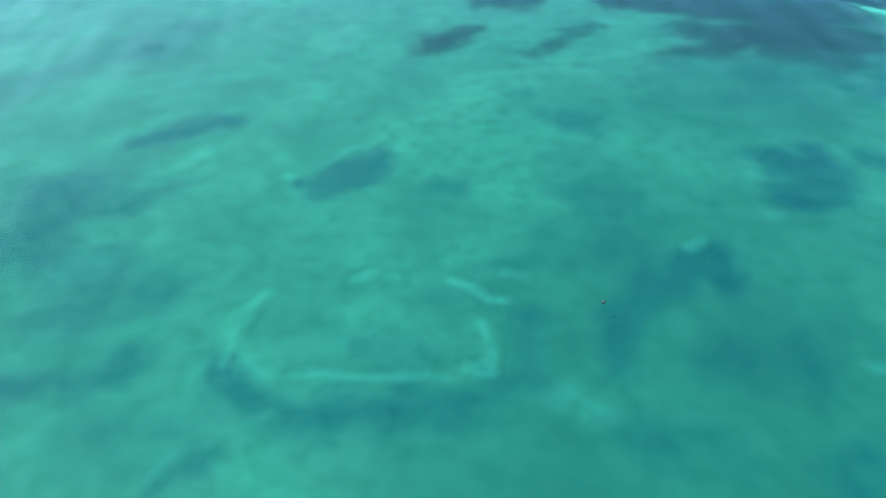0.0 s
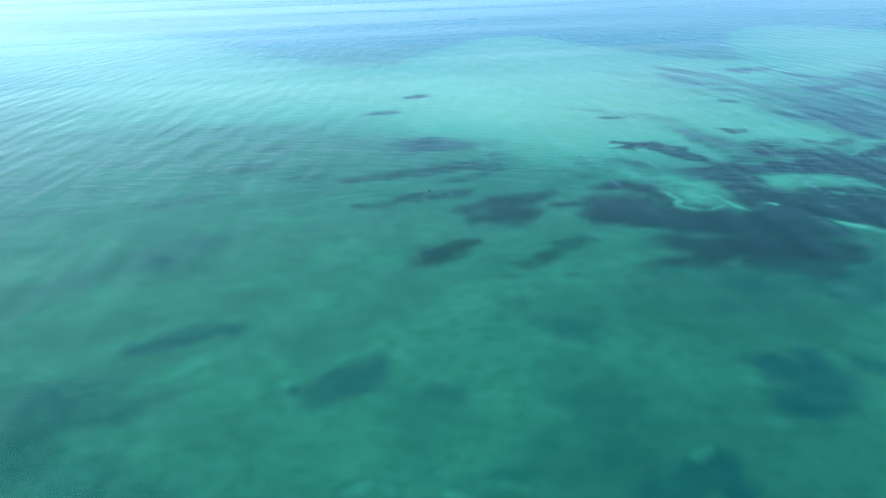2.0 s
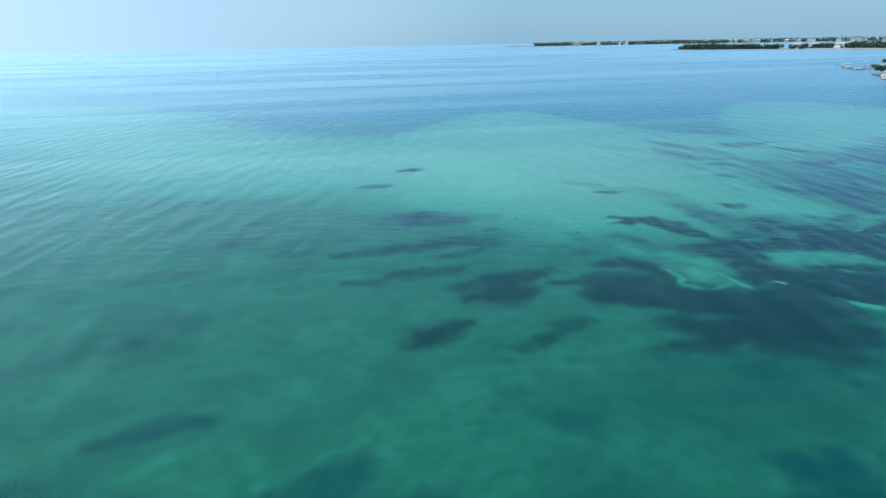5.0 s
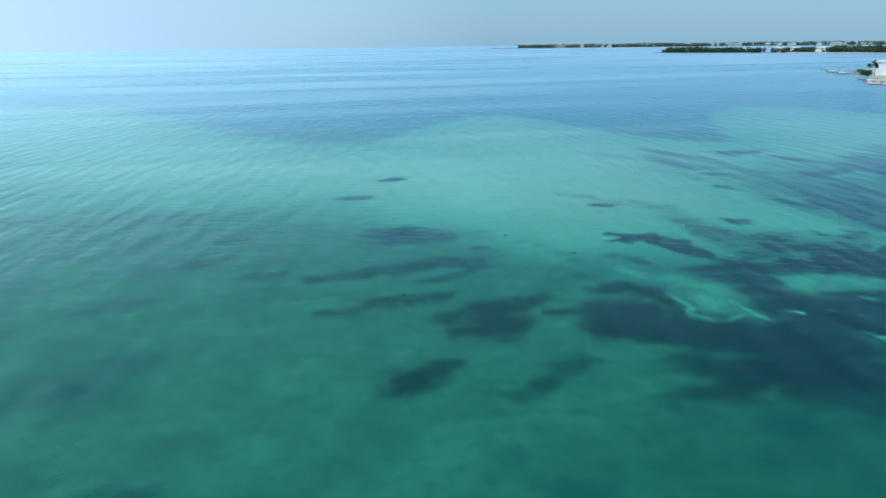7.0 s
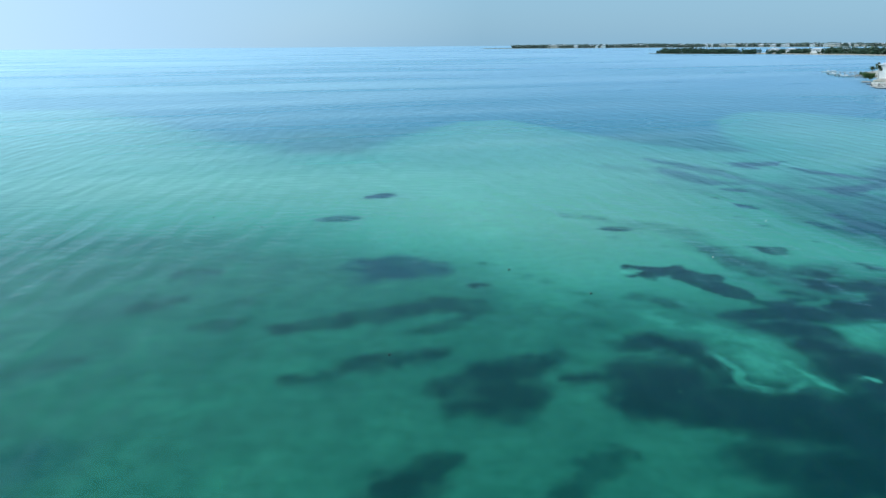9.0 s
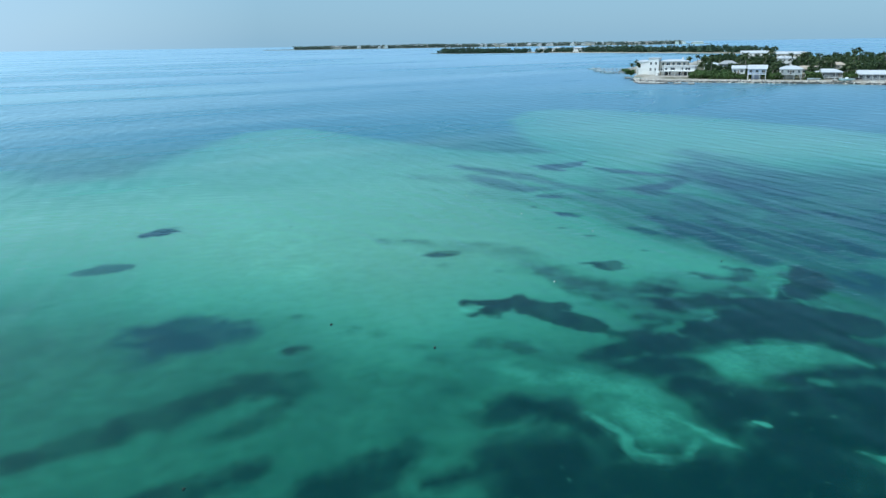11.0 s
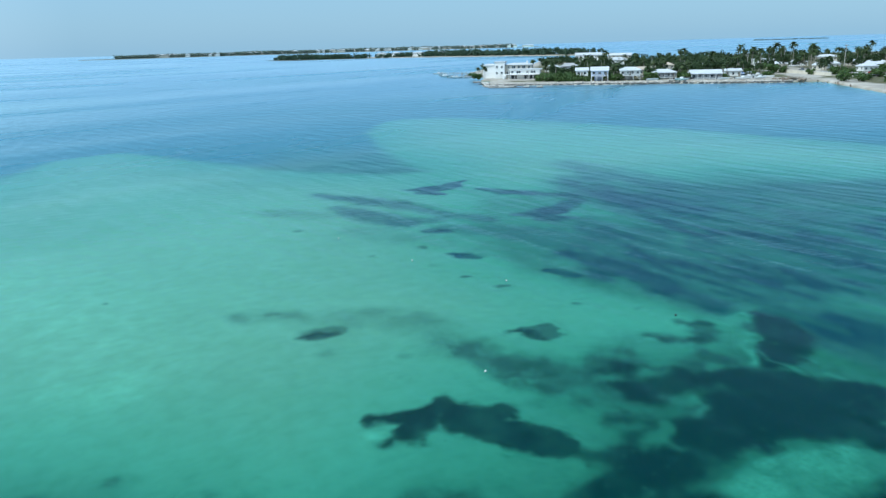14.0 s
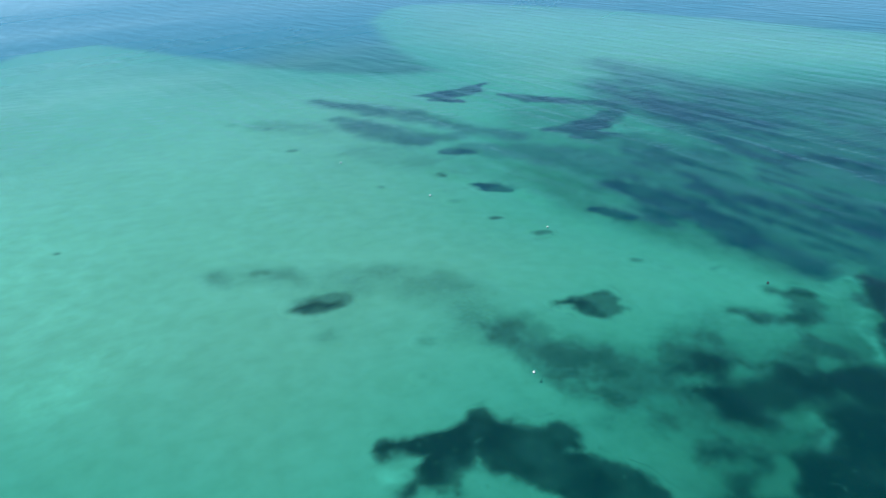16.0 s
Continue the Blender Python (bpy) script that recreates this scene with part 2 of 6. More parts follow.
# ---- mesh help ----
def value_noise(x, y, seed):
    xi, yi = np.floor(x).astype(np.int64), np.floor(y).astype(np.int64)
    fx, fy = x - xi, y - yi
    fx, fy = fx * fx * (3 - 2 * fx), fy * fy * (3 - 2 * fy)

    def h(a, b):
        v = (a * 374761393 + b * 668265263 + seed * 1442695041) & 0x7FFFFFFF
        v = ((v ^ (v >> 13)) * 1274126177) & 0x7FFFFFFF
        return ((v ^ (v >> 16)) & 0xFFFF) / 65535.0
    return (h(xi, yi) * (1 - fx) + h(xi + 1, yi) * fx) * (1 - fy) + (h(xi, yi + 1) * (1 - fx) + h(xi + 1, yi + 1) * fx) * fy


def fbm(x, y, seed, octaves=4):
    s, k, tot = 0.0, 0.5, 0.0
    for o in range(octaves):
        s = s + k * value_noise(x * 2 ** o, y * 2 ** o, seed + o * 17)
        tot += k
        k *= 0.55
    return s / tot - 0.5


def smooth(a, b, v):
    t = np.clip((v - a) / (b - a), 0, 1)
    return t * t * (3 - 2 * t)


def lobe_field(X, Y, lobes):
    """1 in the middle of the nearest lobe (x, y, half length, half width, degrees), 0 at its rim."""
    F = np.full(X.shape, -9.0)
    for cx, cy, a, b, deg in lobes:
        c, s = math.cos(radians(deg)), math.sin(radians(deg))
        u, v = (X - cx) * c + (Y - cy) * s, (Y - cy) * c - (X - cx) * s
        F = np.maximum(F, 1 - np.hypot(u / a, v / b))
    return F


def grid_mesh(name, xs, ys, Z, keep=None, **attrs):
    """A sheet over the grid xs, ys with heights Z[y, x]; keep: which points stay."""
    ny, nx = Z.shape
    X, Y = np.meshgrid(xs, ys)
    idx = np.arange(nx * ny).reshape(ny, nx)
    quads = np.stack([idx[:-1, :-1], idx[:-1, 1:], idx[1:, 1:], idx[1:, :-1]], -1).reshape(-1, 4)
    P = np.stack([X, Y, Z], -1).reshape(-1, 3)
    if keep is not None:
        quads = quads[keep.reshape(-1)[quads].any(1)]
        used = np.unique(quads)
        back = np.full(nx * ny, -1)
        back[used] = np.arange(len(used))
        quads, P = back[quads], P[used]
        attrs = {k: v.reshape(-1)[used] for k, v in attrs.items()}
    me = bpy.data.meshes.new(name)
    me.from_pydata(P.tolist(), [], quads.tolist())
    for k, v in attrs.items():
        me.attributes.new(k, "FLOAT", "POINT").data.foreach_set("value", np.ascontiguousarray(v.reshape(-1), dtype=np.float32))
    me.polygons.foreach_set("use_smooth", [True] * len(me.polygons))
    me.update()
    return me


class Shape:
    """Collects points and faces of one mesh."""

    def __init__(self):
        self.v, self.f = [], []

    def add(self, verts, faces):
        k = len(self.v)
        self.v += [tuple(p) for p in verts]
        self.f += [tuple(i + k for i in q) for q in faces]
        return self

    def box(self, x0, x1, y0, y1, z0, z1):
        return self.add([(x0, y0, z0), (x1, y0, z0), (x1, y1, z0), (x0, y1, z0), (x0, y0, z1), (x1, y0, z1), (x1, y1, z1), (x0, y1, z1)],
                        [(0, 3, 2, 1), (4, 5, 6, 7), (0, 1, 5, 4), (1, 2, 6, 5), (2, 3, 7, 6), (3, 0, 4, 7)])

    def loft(self, rings, cap=True):
        n = len(rings[0])
        k = len(self.v)
        for r in rings:
            self.v += [tuple(p) for p in r]
        for j in range(len(rings) - 1):
            for i in range(n):
                a, b = k + j * n + i, k + j * n + (i + 1) % n
                self.f.append((a, b, b + n, a + n))
        if cap:
            self.f.append(tuple(k + i for i in reversed(range(n))))
            self.f.append(tuple(k + (len(rings) - 1) * n + i for i in range(n)))
        return self

    def tube(self, path, radii, n=6):
        rings = []
        for i, p in enumerate(path):
            d = Vector(path[min(i + 1, len(path) - 1)]) - Vector(path[max(i - 1, 0)])
            d.normalize()
            a = d.orthogonal().normalized()
            b = d.cross(a)
            rings.append([Vector(p) + radii[i] * (a * math.cos(2 * math.pi * k / n) + b * math.sin(2 * math.pi * k / n)) for k in range(n)])
        return self.loft(rings)

    def mesh(self, name, smooth_faces=False):
        me = bpy.data.meshes.new(name)
        me.from_pydata(self.v, [], self.f)
        if smooth_faces:
            me.polygons.foreach_set("use_smooth", [True] * len(me.polygons))
        me.update()
        return me


def part(name, shape, material, parent=None, label="", smooth_faces=False):
    """One mesh object under a thing or a part."""
    me = shape.mesh(name, smooth_faces) if isinstance(shape, Shape) else shape
    if not me.materials:
        me.materials.append(material)
    ob = new(name, me)
    if parent:
        ob.parent = parent
    return tagged(ob, label=label)


# ---- seabed and water ----
# outlines of the sand bars: x, y and how many metres the edge takes to fade
MAIN_BAR = [(-238, 330.1, 14), (-166.7, 324.9, 13), (-126.3, 327, 12), (-80.7, 270.7, 10), (-45.4, 216.5, 9), (-25, 191.8, 8), (-13.3, 185.1, 8), (-4.9, 208.3, 6), (5.6, 237.4, 4), (18.4, 257.5, 3), (34.6, 263.1, 2.5), (44.3, 243.1, 2.5), (51.9, 222.1, 3), (62.7, 199.5, 3), (73.1, 186.9, 3), (80.6, 181.9, 3), (76.5, 155.7, 5), (63.5, 140.7, 5), (57.3, 120.3, 3), (58.5, 109.7, 2.5), (59.9, 101.4, 2.5), (60.7, 97, 3), (53.8, 96.5, 6), (46.5, 99.3, 9), (35, 95.9, 9), (25.4, 92.5, 9), (17.3, 90.2, 9), (3.3, 103.3, 7), (-4.9, 109.2, 8), (-14.2, 120.2, 11), (-26.8, 122.2, 14), (-61.6, 127.7, 20)]
OUTER_BAR = [(74, 186.2, 3), (82.3, 183.7, 3), (83.4, 193.5, 3), (85.4, 207.1, 2.5), (91.7, 228.7, 2.5), (101.5, 251.3, 2.5), (117.3, 274.6, 2.5), (131.4, 279.5, 2.5), (144.7, 271.3, 2.5), (155.2, 252.9, 2.5), (165.8, 224.1, 2.5), (171.9, 196.9, 2.5), (176, 165.7, 2.5), (179.2, 144.7, 3), (182.3, 112.1, 4), (155.5, 96.9, 12), (137.2, 123.8, 12), (121.7, 142.5, 12), (97.6, 149.7, 8), (77.3, 152.2, 6)]
MEADOW_SAND = [(86, 118, 46, 30, -64)]   # sand under the meadow; shows as the light bands painted for the swell
WEED_ZONES = [(12, 24, 16, 26, -35), (22, 48, 14, 10, 0), (45, 55, 25, 14, -30)]   # thin weed over the sand


def outline_field(X, Y, outline):
    """Metres inside (+) or outside (-) an outline, and the fade of its nearest edge."""
    best, fade, inside = np.full(X.shape, 1e9), np.zeros(X.shape), np.zeros(X.shape, bool)
    for (xa, ya, sa), (xb, yb, sb) in zip(outline, outline[1:] + outline[:1]):
        dx, dy = xb - xa, yb - ya
        k = np.clip(((X - xa) * dx + (Y - ya) * dy) / (dx * dx + dy * dy), 0, 1)
        d = np.hypot(X - xa - k * dx, Y - ya - k * dy)
        fade = np.where(d < best, sa + (sb - sa) * k, fade)
        best = np.minimum(d, best)
        if dy:
            inside ^= ((ya > Y) != (yb > Y)) & (X < xa + dx * (Y - ya) / dy)
    return np.where(inside, best, -best), fade


def bar_cover(X, Y):
    """How sandy the bars are, 0 to 1, and the metres from their edges."""
    cover, depth_in = np.zeros(X.shape), np.full(X.shape, -1e9)
    for outline in (MAIN_BAR, OUTER_BAR):
        d, fade = outline_field(X, Y, outline)
        d = d + (1.5 + 0.9 * fade) * fbm(X / 16, Y / 16, 3) + (0.8 + 0.3 * fade) * fbm(X / 4, Y / 4, 8)
        cover, depth_in = np.maximum(cover, smooth(-fade, fade, d)), np.maximum(depth_in, d)
    return cover, depth_in


def bed_height(X, Y):
    """The sand bars rise a little towards the surface."""
    return 0.35 * smooth(-4, 22, np.maximum(outline_field(X, Y, MAIN_BAR)[0], outline_field(X, Y, OUTER_BAR)[0]))


def axis(low, high, step, growth):
    """Even steps from low to high, then ever wider ones out to the horizon."""
    out = [0.0]
    while out[-1] < 7000:
        out.append(out[-1] + step * growth ** len(out))
    out = np.array(out[1:])
    return np.concatenate([low - out[::-1], np.arange(low, high, step), high + out])


# growths and bare spots, each laid over the ones before it: colour, density, metres over which the rim fades, clumpiness, bands (x, y, half width)
LAYERS = []
Layer = collections.namedtuple("Layer", "name colour density soft broken strokes label seed box")


def stroke_field(X, Y, strokes):
    """Metres inside (+) or outside (-) of bands that run through points (x, y, half width)."""
    F = np.full(X.shape, -1e9)
    for stroke in strokes:
        for (xa, ya, ra), (xb, yb, rb) in zip(stroke, stroke[1:] or stroke):
            dx, dy = xb - xa, yb - ya
            k = np.clip(((X - xa) * dx + (Y - ya) * dy) / (dx * dx + dy * dy + 1e-9), 0, 1)
            F = np.maximum(F, ra + (rb - ra) * k - np.hypot(X - xa - k * dx, Y - ya - k * dy))
    return F


def lay(name, colour, strokes, density, soft, broken, label):
    points = [p for stroke in strokes for p in stroke]
    edge = 1.75 * soft + 0.2 * min(max(p[2] for p in points), 4) + 0.35
    box = (min(p[0] - p[2] for p in points) - edge, max(p[0] + p[2] for p in points) + edge,
           min(p[1] - p[2] for p in points) - edge, max(p[1] + p[2] for p in points) + edge)
    LAYERS.append(Layer(name, colour, density, soft, broken, strokes, label, 100 + 7 * len(LAYERS), box))


def seagrass_patch(strokes, density, soft, label):
    lay("seagrass_patch", "grass", strokes, min(1.0, 1.4 * density), soft, 0.5 if density < 0.4 else 0.3 if density < 0.9 else 0.12, label)


# seagrass whose colour includes the blue light of water and sky
def blue_veiled_seagrass(strokes, density, soft, label):
    lay("seagrass_patch", "rows", strokes, min(1.0, 1.3 * density), soft, 0.4 if density < 0.4 else 0.2, label)


def banded_meadow(strokes, density, soft, label):
    lay("seagrass_meadow", "rows", strokes, min(1.0, 1.6 * density), soft, 0.2, label)


def sand_patch(strokes, density, soft, label):
    lay("sand_patch", "pale", strokes, density, soft, 0.6, label)


def layer_cover(layer, X, Y, rag, clump):
    """How densely one layer covers the bed: ragged at its rim, clumpy inside."""
    broad = min(max(p[2] for stroke in layer.strokes for p in stroke), 4.0)
    F = stroke_field(X, Y, layer.strokes) + 0.5 * broad * fbm(X / (1.3 * broad), Y / (1.3 * broad), layer.seed, 3)
    swing = min(1.2, 0.8 * broad) + 1.3 * min(layer.soft, 2.5)          # metres by which the rim wanders
    rim = smooth(-1, 1, (F + swing * rag) / layer.soft)
    cover = layer.density * rim * (1 - layer.broken * smooth(0.10, -0.14, clump))
    return cover


def bed_state(X, Y):
    """What lies on the bed at each point, with the far water's blue put into it."""
    inside_bar, inward = bar_cover(X, Y)
    sand = inside_bar * (0.70 + 0.30 * smooth(2, 38, inward + 24 * fbm(X / 30, Y / 30, 13)))
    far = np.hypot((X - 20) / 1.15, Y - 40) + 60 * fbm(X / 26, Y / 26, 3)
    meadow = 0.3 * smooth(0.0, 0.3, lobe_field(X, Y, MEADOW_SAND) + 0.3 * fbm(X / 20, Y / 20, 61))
    # painted blue of the far channel water, outside the bars; bed stays flat
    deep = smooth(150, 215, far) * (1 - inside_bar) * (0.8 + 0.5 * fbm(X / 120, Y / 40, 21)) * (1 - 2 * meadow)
    # sandier tint in far bands and towards the horizon
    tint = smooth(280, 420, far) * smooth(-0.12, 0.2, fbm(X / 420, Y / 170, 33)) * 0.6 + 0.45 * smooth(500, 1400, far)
    state = dict(grass=np.zeros(X.shape), rows=np.zeros(X.shape), pale=np.zeros(X.shape),
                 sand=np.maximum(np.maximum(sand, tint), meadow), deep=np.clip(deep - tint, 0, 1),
                 weed=smooth(0, 0.7, lobe_field(X, Y, WEED_ZONES) + 0.6 * fbm(X / 9, Y / 9, 71)))
    xs, ys = X[0], Y[:, 0]
    for layer in LAYERS:
        x0, x1, y0, y1 = layer.box
        i0, i1, j0, j1 = np.searchsorted(xs, x0), np.searchsorted(xs, x1), np.searchsorted(ys, y0), np.searchsorted(ys, y1)
        if i0 >= i1 or j0 >= j1:
            continue
        cut = (slice(j0, j1), slice(i0, i1))
        x, y = X[cut], Y[cut]
        c = layer_cover(layer, x, y, fbm(x / 1.7, y / 1.7, 81, 5), fbm(x / 2.6, y / 2.6, 83, 4))
        if layer.name == "seagrass_meadow":        # light and dark of the swell crests, put into the cover as rows
            row = fbm(x / 1.5 + 0.9 * fbm(x / 8, y / 8, 93), y / 6 + 0.8 * fbm(x / 7, y / 7, 95), 91, 2)
            c = np.maximum(c * (0.58 + 0.42 * smooth(0.08, -0.06, row)), state["rows"][cut])
            state["rows"][cut] = 0
        for key in ("grass", "rows", "pale"):
            state[key][cut] = state[key][cut] * (1 - c) + (c if key == layer.colour else 0)
    return state


def seabed():
    xs, ys = axis(-120, 185, 1.0, 1.13), axis(5, 290, 1.0, 1.13)
    X, Y = np.meshgrid(xs, ys)
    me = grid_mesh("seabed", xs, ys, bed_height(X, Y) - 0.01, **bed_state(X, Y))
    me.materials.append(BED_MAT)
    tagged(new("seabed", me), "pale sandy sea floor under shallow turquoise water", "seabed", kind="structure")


def bed_patch(layer, z):
    """A growth or a bare spot as a low sheet on the bed."""
    x0, x1, y0, y1 = layer.box
    size = max(p[2] for stroke in layer.strokes for p in stroke)
    fineness = 200 if layer.name == "seagrass_meadow" else 110
    step = max(min(layer.soft * 0.5, size / 5), (x1 - x0) / fineness, (y1 - y0) / fineness, 0.14)
    xs, ys = np.arange(x0, x1 + step, step), np.arange(y0, y1 + step, step)
    X, Y = np.meshgrid(xs, ys)
    F = stroke_field(X, Y, layer.strokes)
    tall = 0.04 if layer.colour == "pale" else 0.0
    rim = 1.1 * layer.soft + 0.5
    Z = bed_height(X, Y) - 0.02 + (0.02 + z) * smooth(-rim, -0.3 * rim, F) + tall * smooth(0, layer.soft + 0.3, F)
    me = grid_mesh(layer.name, xs, ys, Z, F > -rim, **bed_state(X, Y))
    me.materials.append(BED_MAT)
    sandy = layer.colour == "pale"
    tagged(new(layer.name, me), layer.label, "sand" if sandy else "seagrass", "sand patches on the seabed" if sandy else "seagrass patches on the seabed")


def water():
    xs, ys = axis(-120, 185, 5, 1.13), axis(5, 290, 5, 1.13)
    X, Y = np.meshgrid(xs, ys)
    me = grid_mesh("water", xs, ys, np.full(X.shape, WATER), depth=WATER - bed_height(X, Y))
    me.materials.append(WATER_MAT)
    tagged(new("water", me), "clear turquoise shallow sea with small wind ripples", "water", kind="structure")


# ---- seagrass beds and sand patches ----
sand_patch([[(-15.3, 186.9, 7.1), (0.9, 161.9, 8.1), (10.7, 137.9, 6.8), (13, 117.9, 4.2)]], 0.42, 7, "broad pale crest of a sand bar")
sand_patch([[(7.6, 146.8, 5.2), (10.2, 127.9, 4.9), (11.6, 114.5, 3.6)]], 0.36, 5, "broad pale crest of a sand bar")
blue_veiled_seagrass([[(-8.9, 37.8, 0.58), (-7.3, 37.4, 1.4), (-5.8, 38.7, 2.1), (-4.7, 40.3, 1.6), (-4.4, 41.5, 0.77)]], 0.48, 0.61, "crescent-shaped dark seagrass patch under clear shallow water")
blue_veiled_seagrass([[(-0.6, 37.4, 0.64), (1, 37.1, 0.78)]], 0.27, 0.94, "thin murky green seagrass patch on the pale seabed")
blue_veiled_seagrass([[(8, 46.3, 0.99), (9.6, 44.9, 1.6), (10.8, 43.5, 0.79)]], 0.35, 0.81, "thin murky green seagrass patch on the pale seabed")
blue_veiled_seagrass([[(5.5, 49.1, 0.78), (6.9, 49.8, 0.7)]], 0.21, 0.81, "thin murky green seagrass patch on the pale seabed")
blue_veiled_seagrass([[(20.4, 40.1, 0.97), (22.2, 39, 1.8), (23.7, 37.5, 2.2), (23.2, 35.7, 1.8), (21.3, 35.1, 1.5)], [(24.2, 40.5, 0.91), (24.7, 39.2, 0.89)]], 0.5, 0.94, "dense dark green seagrass patch on the sandy seabed")
blue_veiled_seagrass([[(27.8, 39.6, 0.82), (29.1, 38.4, 1.2)]], 0.42, 0.81, "dense dark green seagrass patch on the sandy seabed")
blue_veiled_seagrass([[(7.9, 22.1, 0.74), (8.5, 24.1, 1), (9.6, 25.5, 1.1), (11.7, 27.4, 1.2), (13.5, 28.7, 1.4), (14.9, 29.6, 0.99)], [(14.5, 28.3, 1.2), (14.4, 26.7, 0.58)]], 0.46, 1.08, "bent band of dense dark seagrass on the seabed")
blue_veiled_seagrass([[(-10.5, 22.4, 0.79), (-8.9, 20.7, 0.96), (-6.5, 19.7, 0.94), (-4.2, 19.6, 1.1), (-1.8, 20, 0.95), (0.2, 19.9, 0.87), (2, 20.3, 0.65), (3.6, 21.4, 0.67), (4.2, 23, 0.48), (4, 25.2, 0.56)]], 0.43, 1.22, "curved dark trough of seagrass below a pale sand ridge")
blue_veiled_seagrass([[(-6.8, 23.6, 0.65), (-3.8, 23.9, 0.93), (-0.8, 23.1, 1)]], 0.21, 1.62, "faint streaky seagrass growth on the seabed")
blue_veiled_seagrass([[(-0, 27.2, 0.59), (1.7, 26.9, 0.7)]], 0.21, 1.62, "faint streaky seagrass growth on the seabed")
blue_veiled_seagrass([[(-2, 29.4, 0.62), (-0.1, 29.4, 0.68)], [(1.4, 29.3, 0.49), (4.5, 29.4, 0.8)]], 0.21, 0.94, "faint streaky seagrass growth on the seabed")
blue_veiled_seagrass([[(-22, 21.4, 1), (-20, 21.6, 0.94), (-18.3, 21.9, 0.94), (-16.8, 22, 0.94), (-15.3, 22.6, 0.9), (-14.3, 22.9, 0.54)]], 0.4, 0.94, "thin murky green seagrass patch on the pale seabed")
blue_veiled_seagrass([[(-11.7, 16.2, 0.41), (-10.7, 16.9, 0.6), (-9.9, 17.6, 0.38)]], 0.35, 0.81, "thin murky green seagrass patch on the pale seabed")
blue_veiled_seagrass([[(-14.9, 18.9, 1.1), (-11.3, 19.4, 1.1)]], 0.19, 2.03, "faint streaky seagrass growth on the seabed")
blue_veiled_seagrass([[(-27.5, 30.9, 2.5), (-24.3, 32.3, 2.4), (-23, 34.7, 2.4), (-22.3, 38.1, 1.7)], [(-25.4, 37.3, 2), (-23.9, 38.8, 1.8)], [(-18.5, 26.7, 1.5), (-16.5, 27.7, 1.5), (-14.7, 27.6, 1.1)], [(-23.1, 31.3, 1.9), (-17.8, 28.6, 1.4)]], 0.42, 2.7, "broad bluish seagrass bed on the sandy seabed")
blue_veiled_seagrass([[(-18.7, 36.9, 1.1), (-16.8, 38.3, 0.8)]], 0.29, 1.08, "thin murky green seagrass patch on the pale seabed")
blue_veiled_seagrass([[(-21.4, 43.1, 0.71), (-19.4, 45, 1.5), (-15.6, 46.3, 1.4)]], 0.4, 0.81, "thin murky green seagrass patch on the pale seabed")
blue_veiled_seagrass([[(7.7, 36.7, 1.4), (10.6, 35.3, 1.4), (12.6, 33, 0.86)]], 0.21, 1.08, "faint streaky seagrass growth on the seabed")
blue_veiled_seagrass([[(7, 31.5, 1.6), (10, 30.9, 1.9)]], 0.19, 1.62, "faint streaky seagrass growth on the seabed")
blue_veiled_seagrass([[(8.1, 18.3, 0.72), (9.2, 17.1, 0.79)], [(10.6, 18.1, 0.86), (11.6, 17.3, 0.7)]], 0.25, 1.35, "faint streaky seagrass growth on the seabed")
blue_veiled_seagrass([[(12.3, 22, 1), (16.5, 21.8, 1.3)]], 0.25, 1.35, "faint streaky seagrass growth on the seabed")
blue_veiled_seagrass([[(16.1, 15.1, 0.97), (17.8, 15.8, 1.1)]], 0.47, 1.35, "dense dark green seagrass patch on the sandy seabed")
blue_veiled_seagrass([[(22.6, 48.1, 1.2), (25.7, 48.4, 1.3)]], 0.25, 1.22, "thin murky green seagrass patch on the pale seabed")
blue_veiled_seagrass([[(32.1, 48.1, 1.3), (36.1, 48.8, 1.9)]], 0.35, 1.22, "thin murky green seagrass patch on the pale seabed")
blue_veiled_seagrass([[(-35.9, 50, 1.7), (-33.1, 54.7, 2.4), (-29.5, 57.9, 3.1), (-25, 60.6, 3.1), (-21.5, 64.2, 1.6)]], 0.24, 1.6, "long streak of seagrass under rippled water")
blue_veiled_seagrass([[(-21.6, 43.4, 0.85), (-19.7, 44.8, 1.4), (-16.8, 45.7, 1.3), (-14.6, 46.4, 0.65)]], 0.21, 0.8, "thin murky green seagrass patch on the pale seabed")
blue_veiled_seagrass([[(-32.7, 77.3, 1.9), (-29.3, 77.4, 2.7), (-26.4, 78.5, 1.4)]], 0.16, 1.2, "thin murky green seagrass patch on the pale seabed")
blue_veiled_seagrass([[(-45.9, 74, 3.1), (-42.4, 75.7, 3.1)]], 0.14, 1.6, "thin murky green seagrass patch on the pale seabed")
blue_veiled_seagrass([[(-55.1, 85.4, 4.2), (-50.6, 88.8, 3.6)]], 0.14, 1.6, "thin murky green seagrass patch on the pale seabed")
blue_veiled_seagrass([[(-28.3, 92.3, 3), (-24, 93.4, 2.3)]], 0.12, 1.5, "thin murky green seagrass patch on the pale seabed")
blue_veiled_seagrass([[(-45.9, 117.5, 4.8), (-39.7, 119.1, 3.9)]], 0.12, 1.5, "thin murky green seagrass patch on the pale seabed")
seagrass_patch([[(-1.4, 58.2, 1.2), (-0.1, 59.3, 2), (1.5, 60.8, 2), (3.1, 62.7, 1.3)], [(0.4, 60, 2)]], 0.66, 1.1, "dense dark green seagrass patch on the sandy seabed")
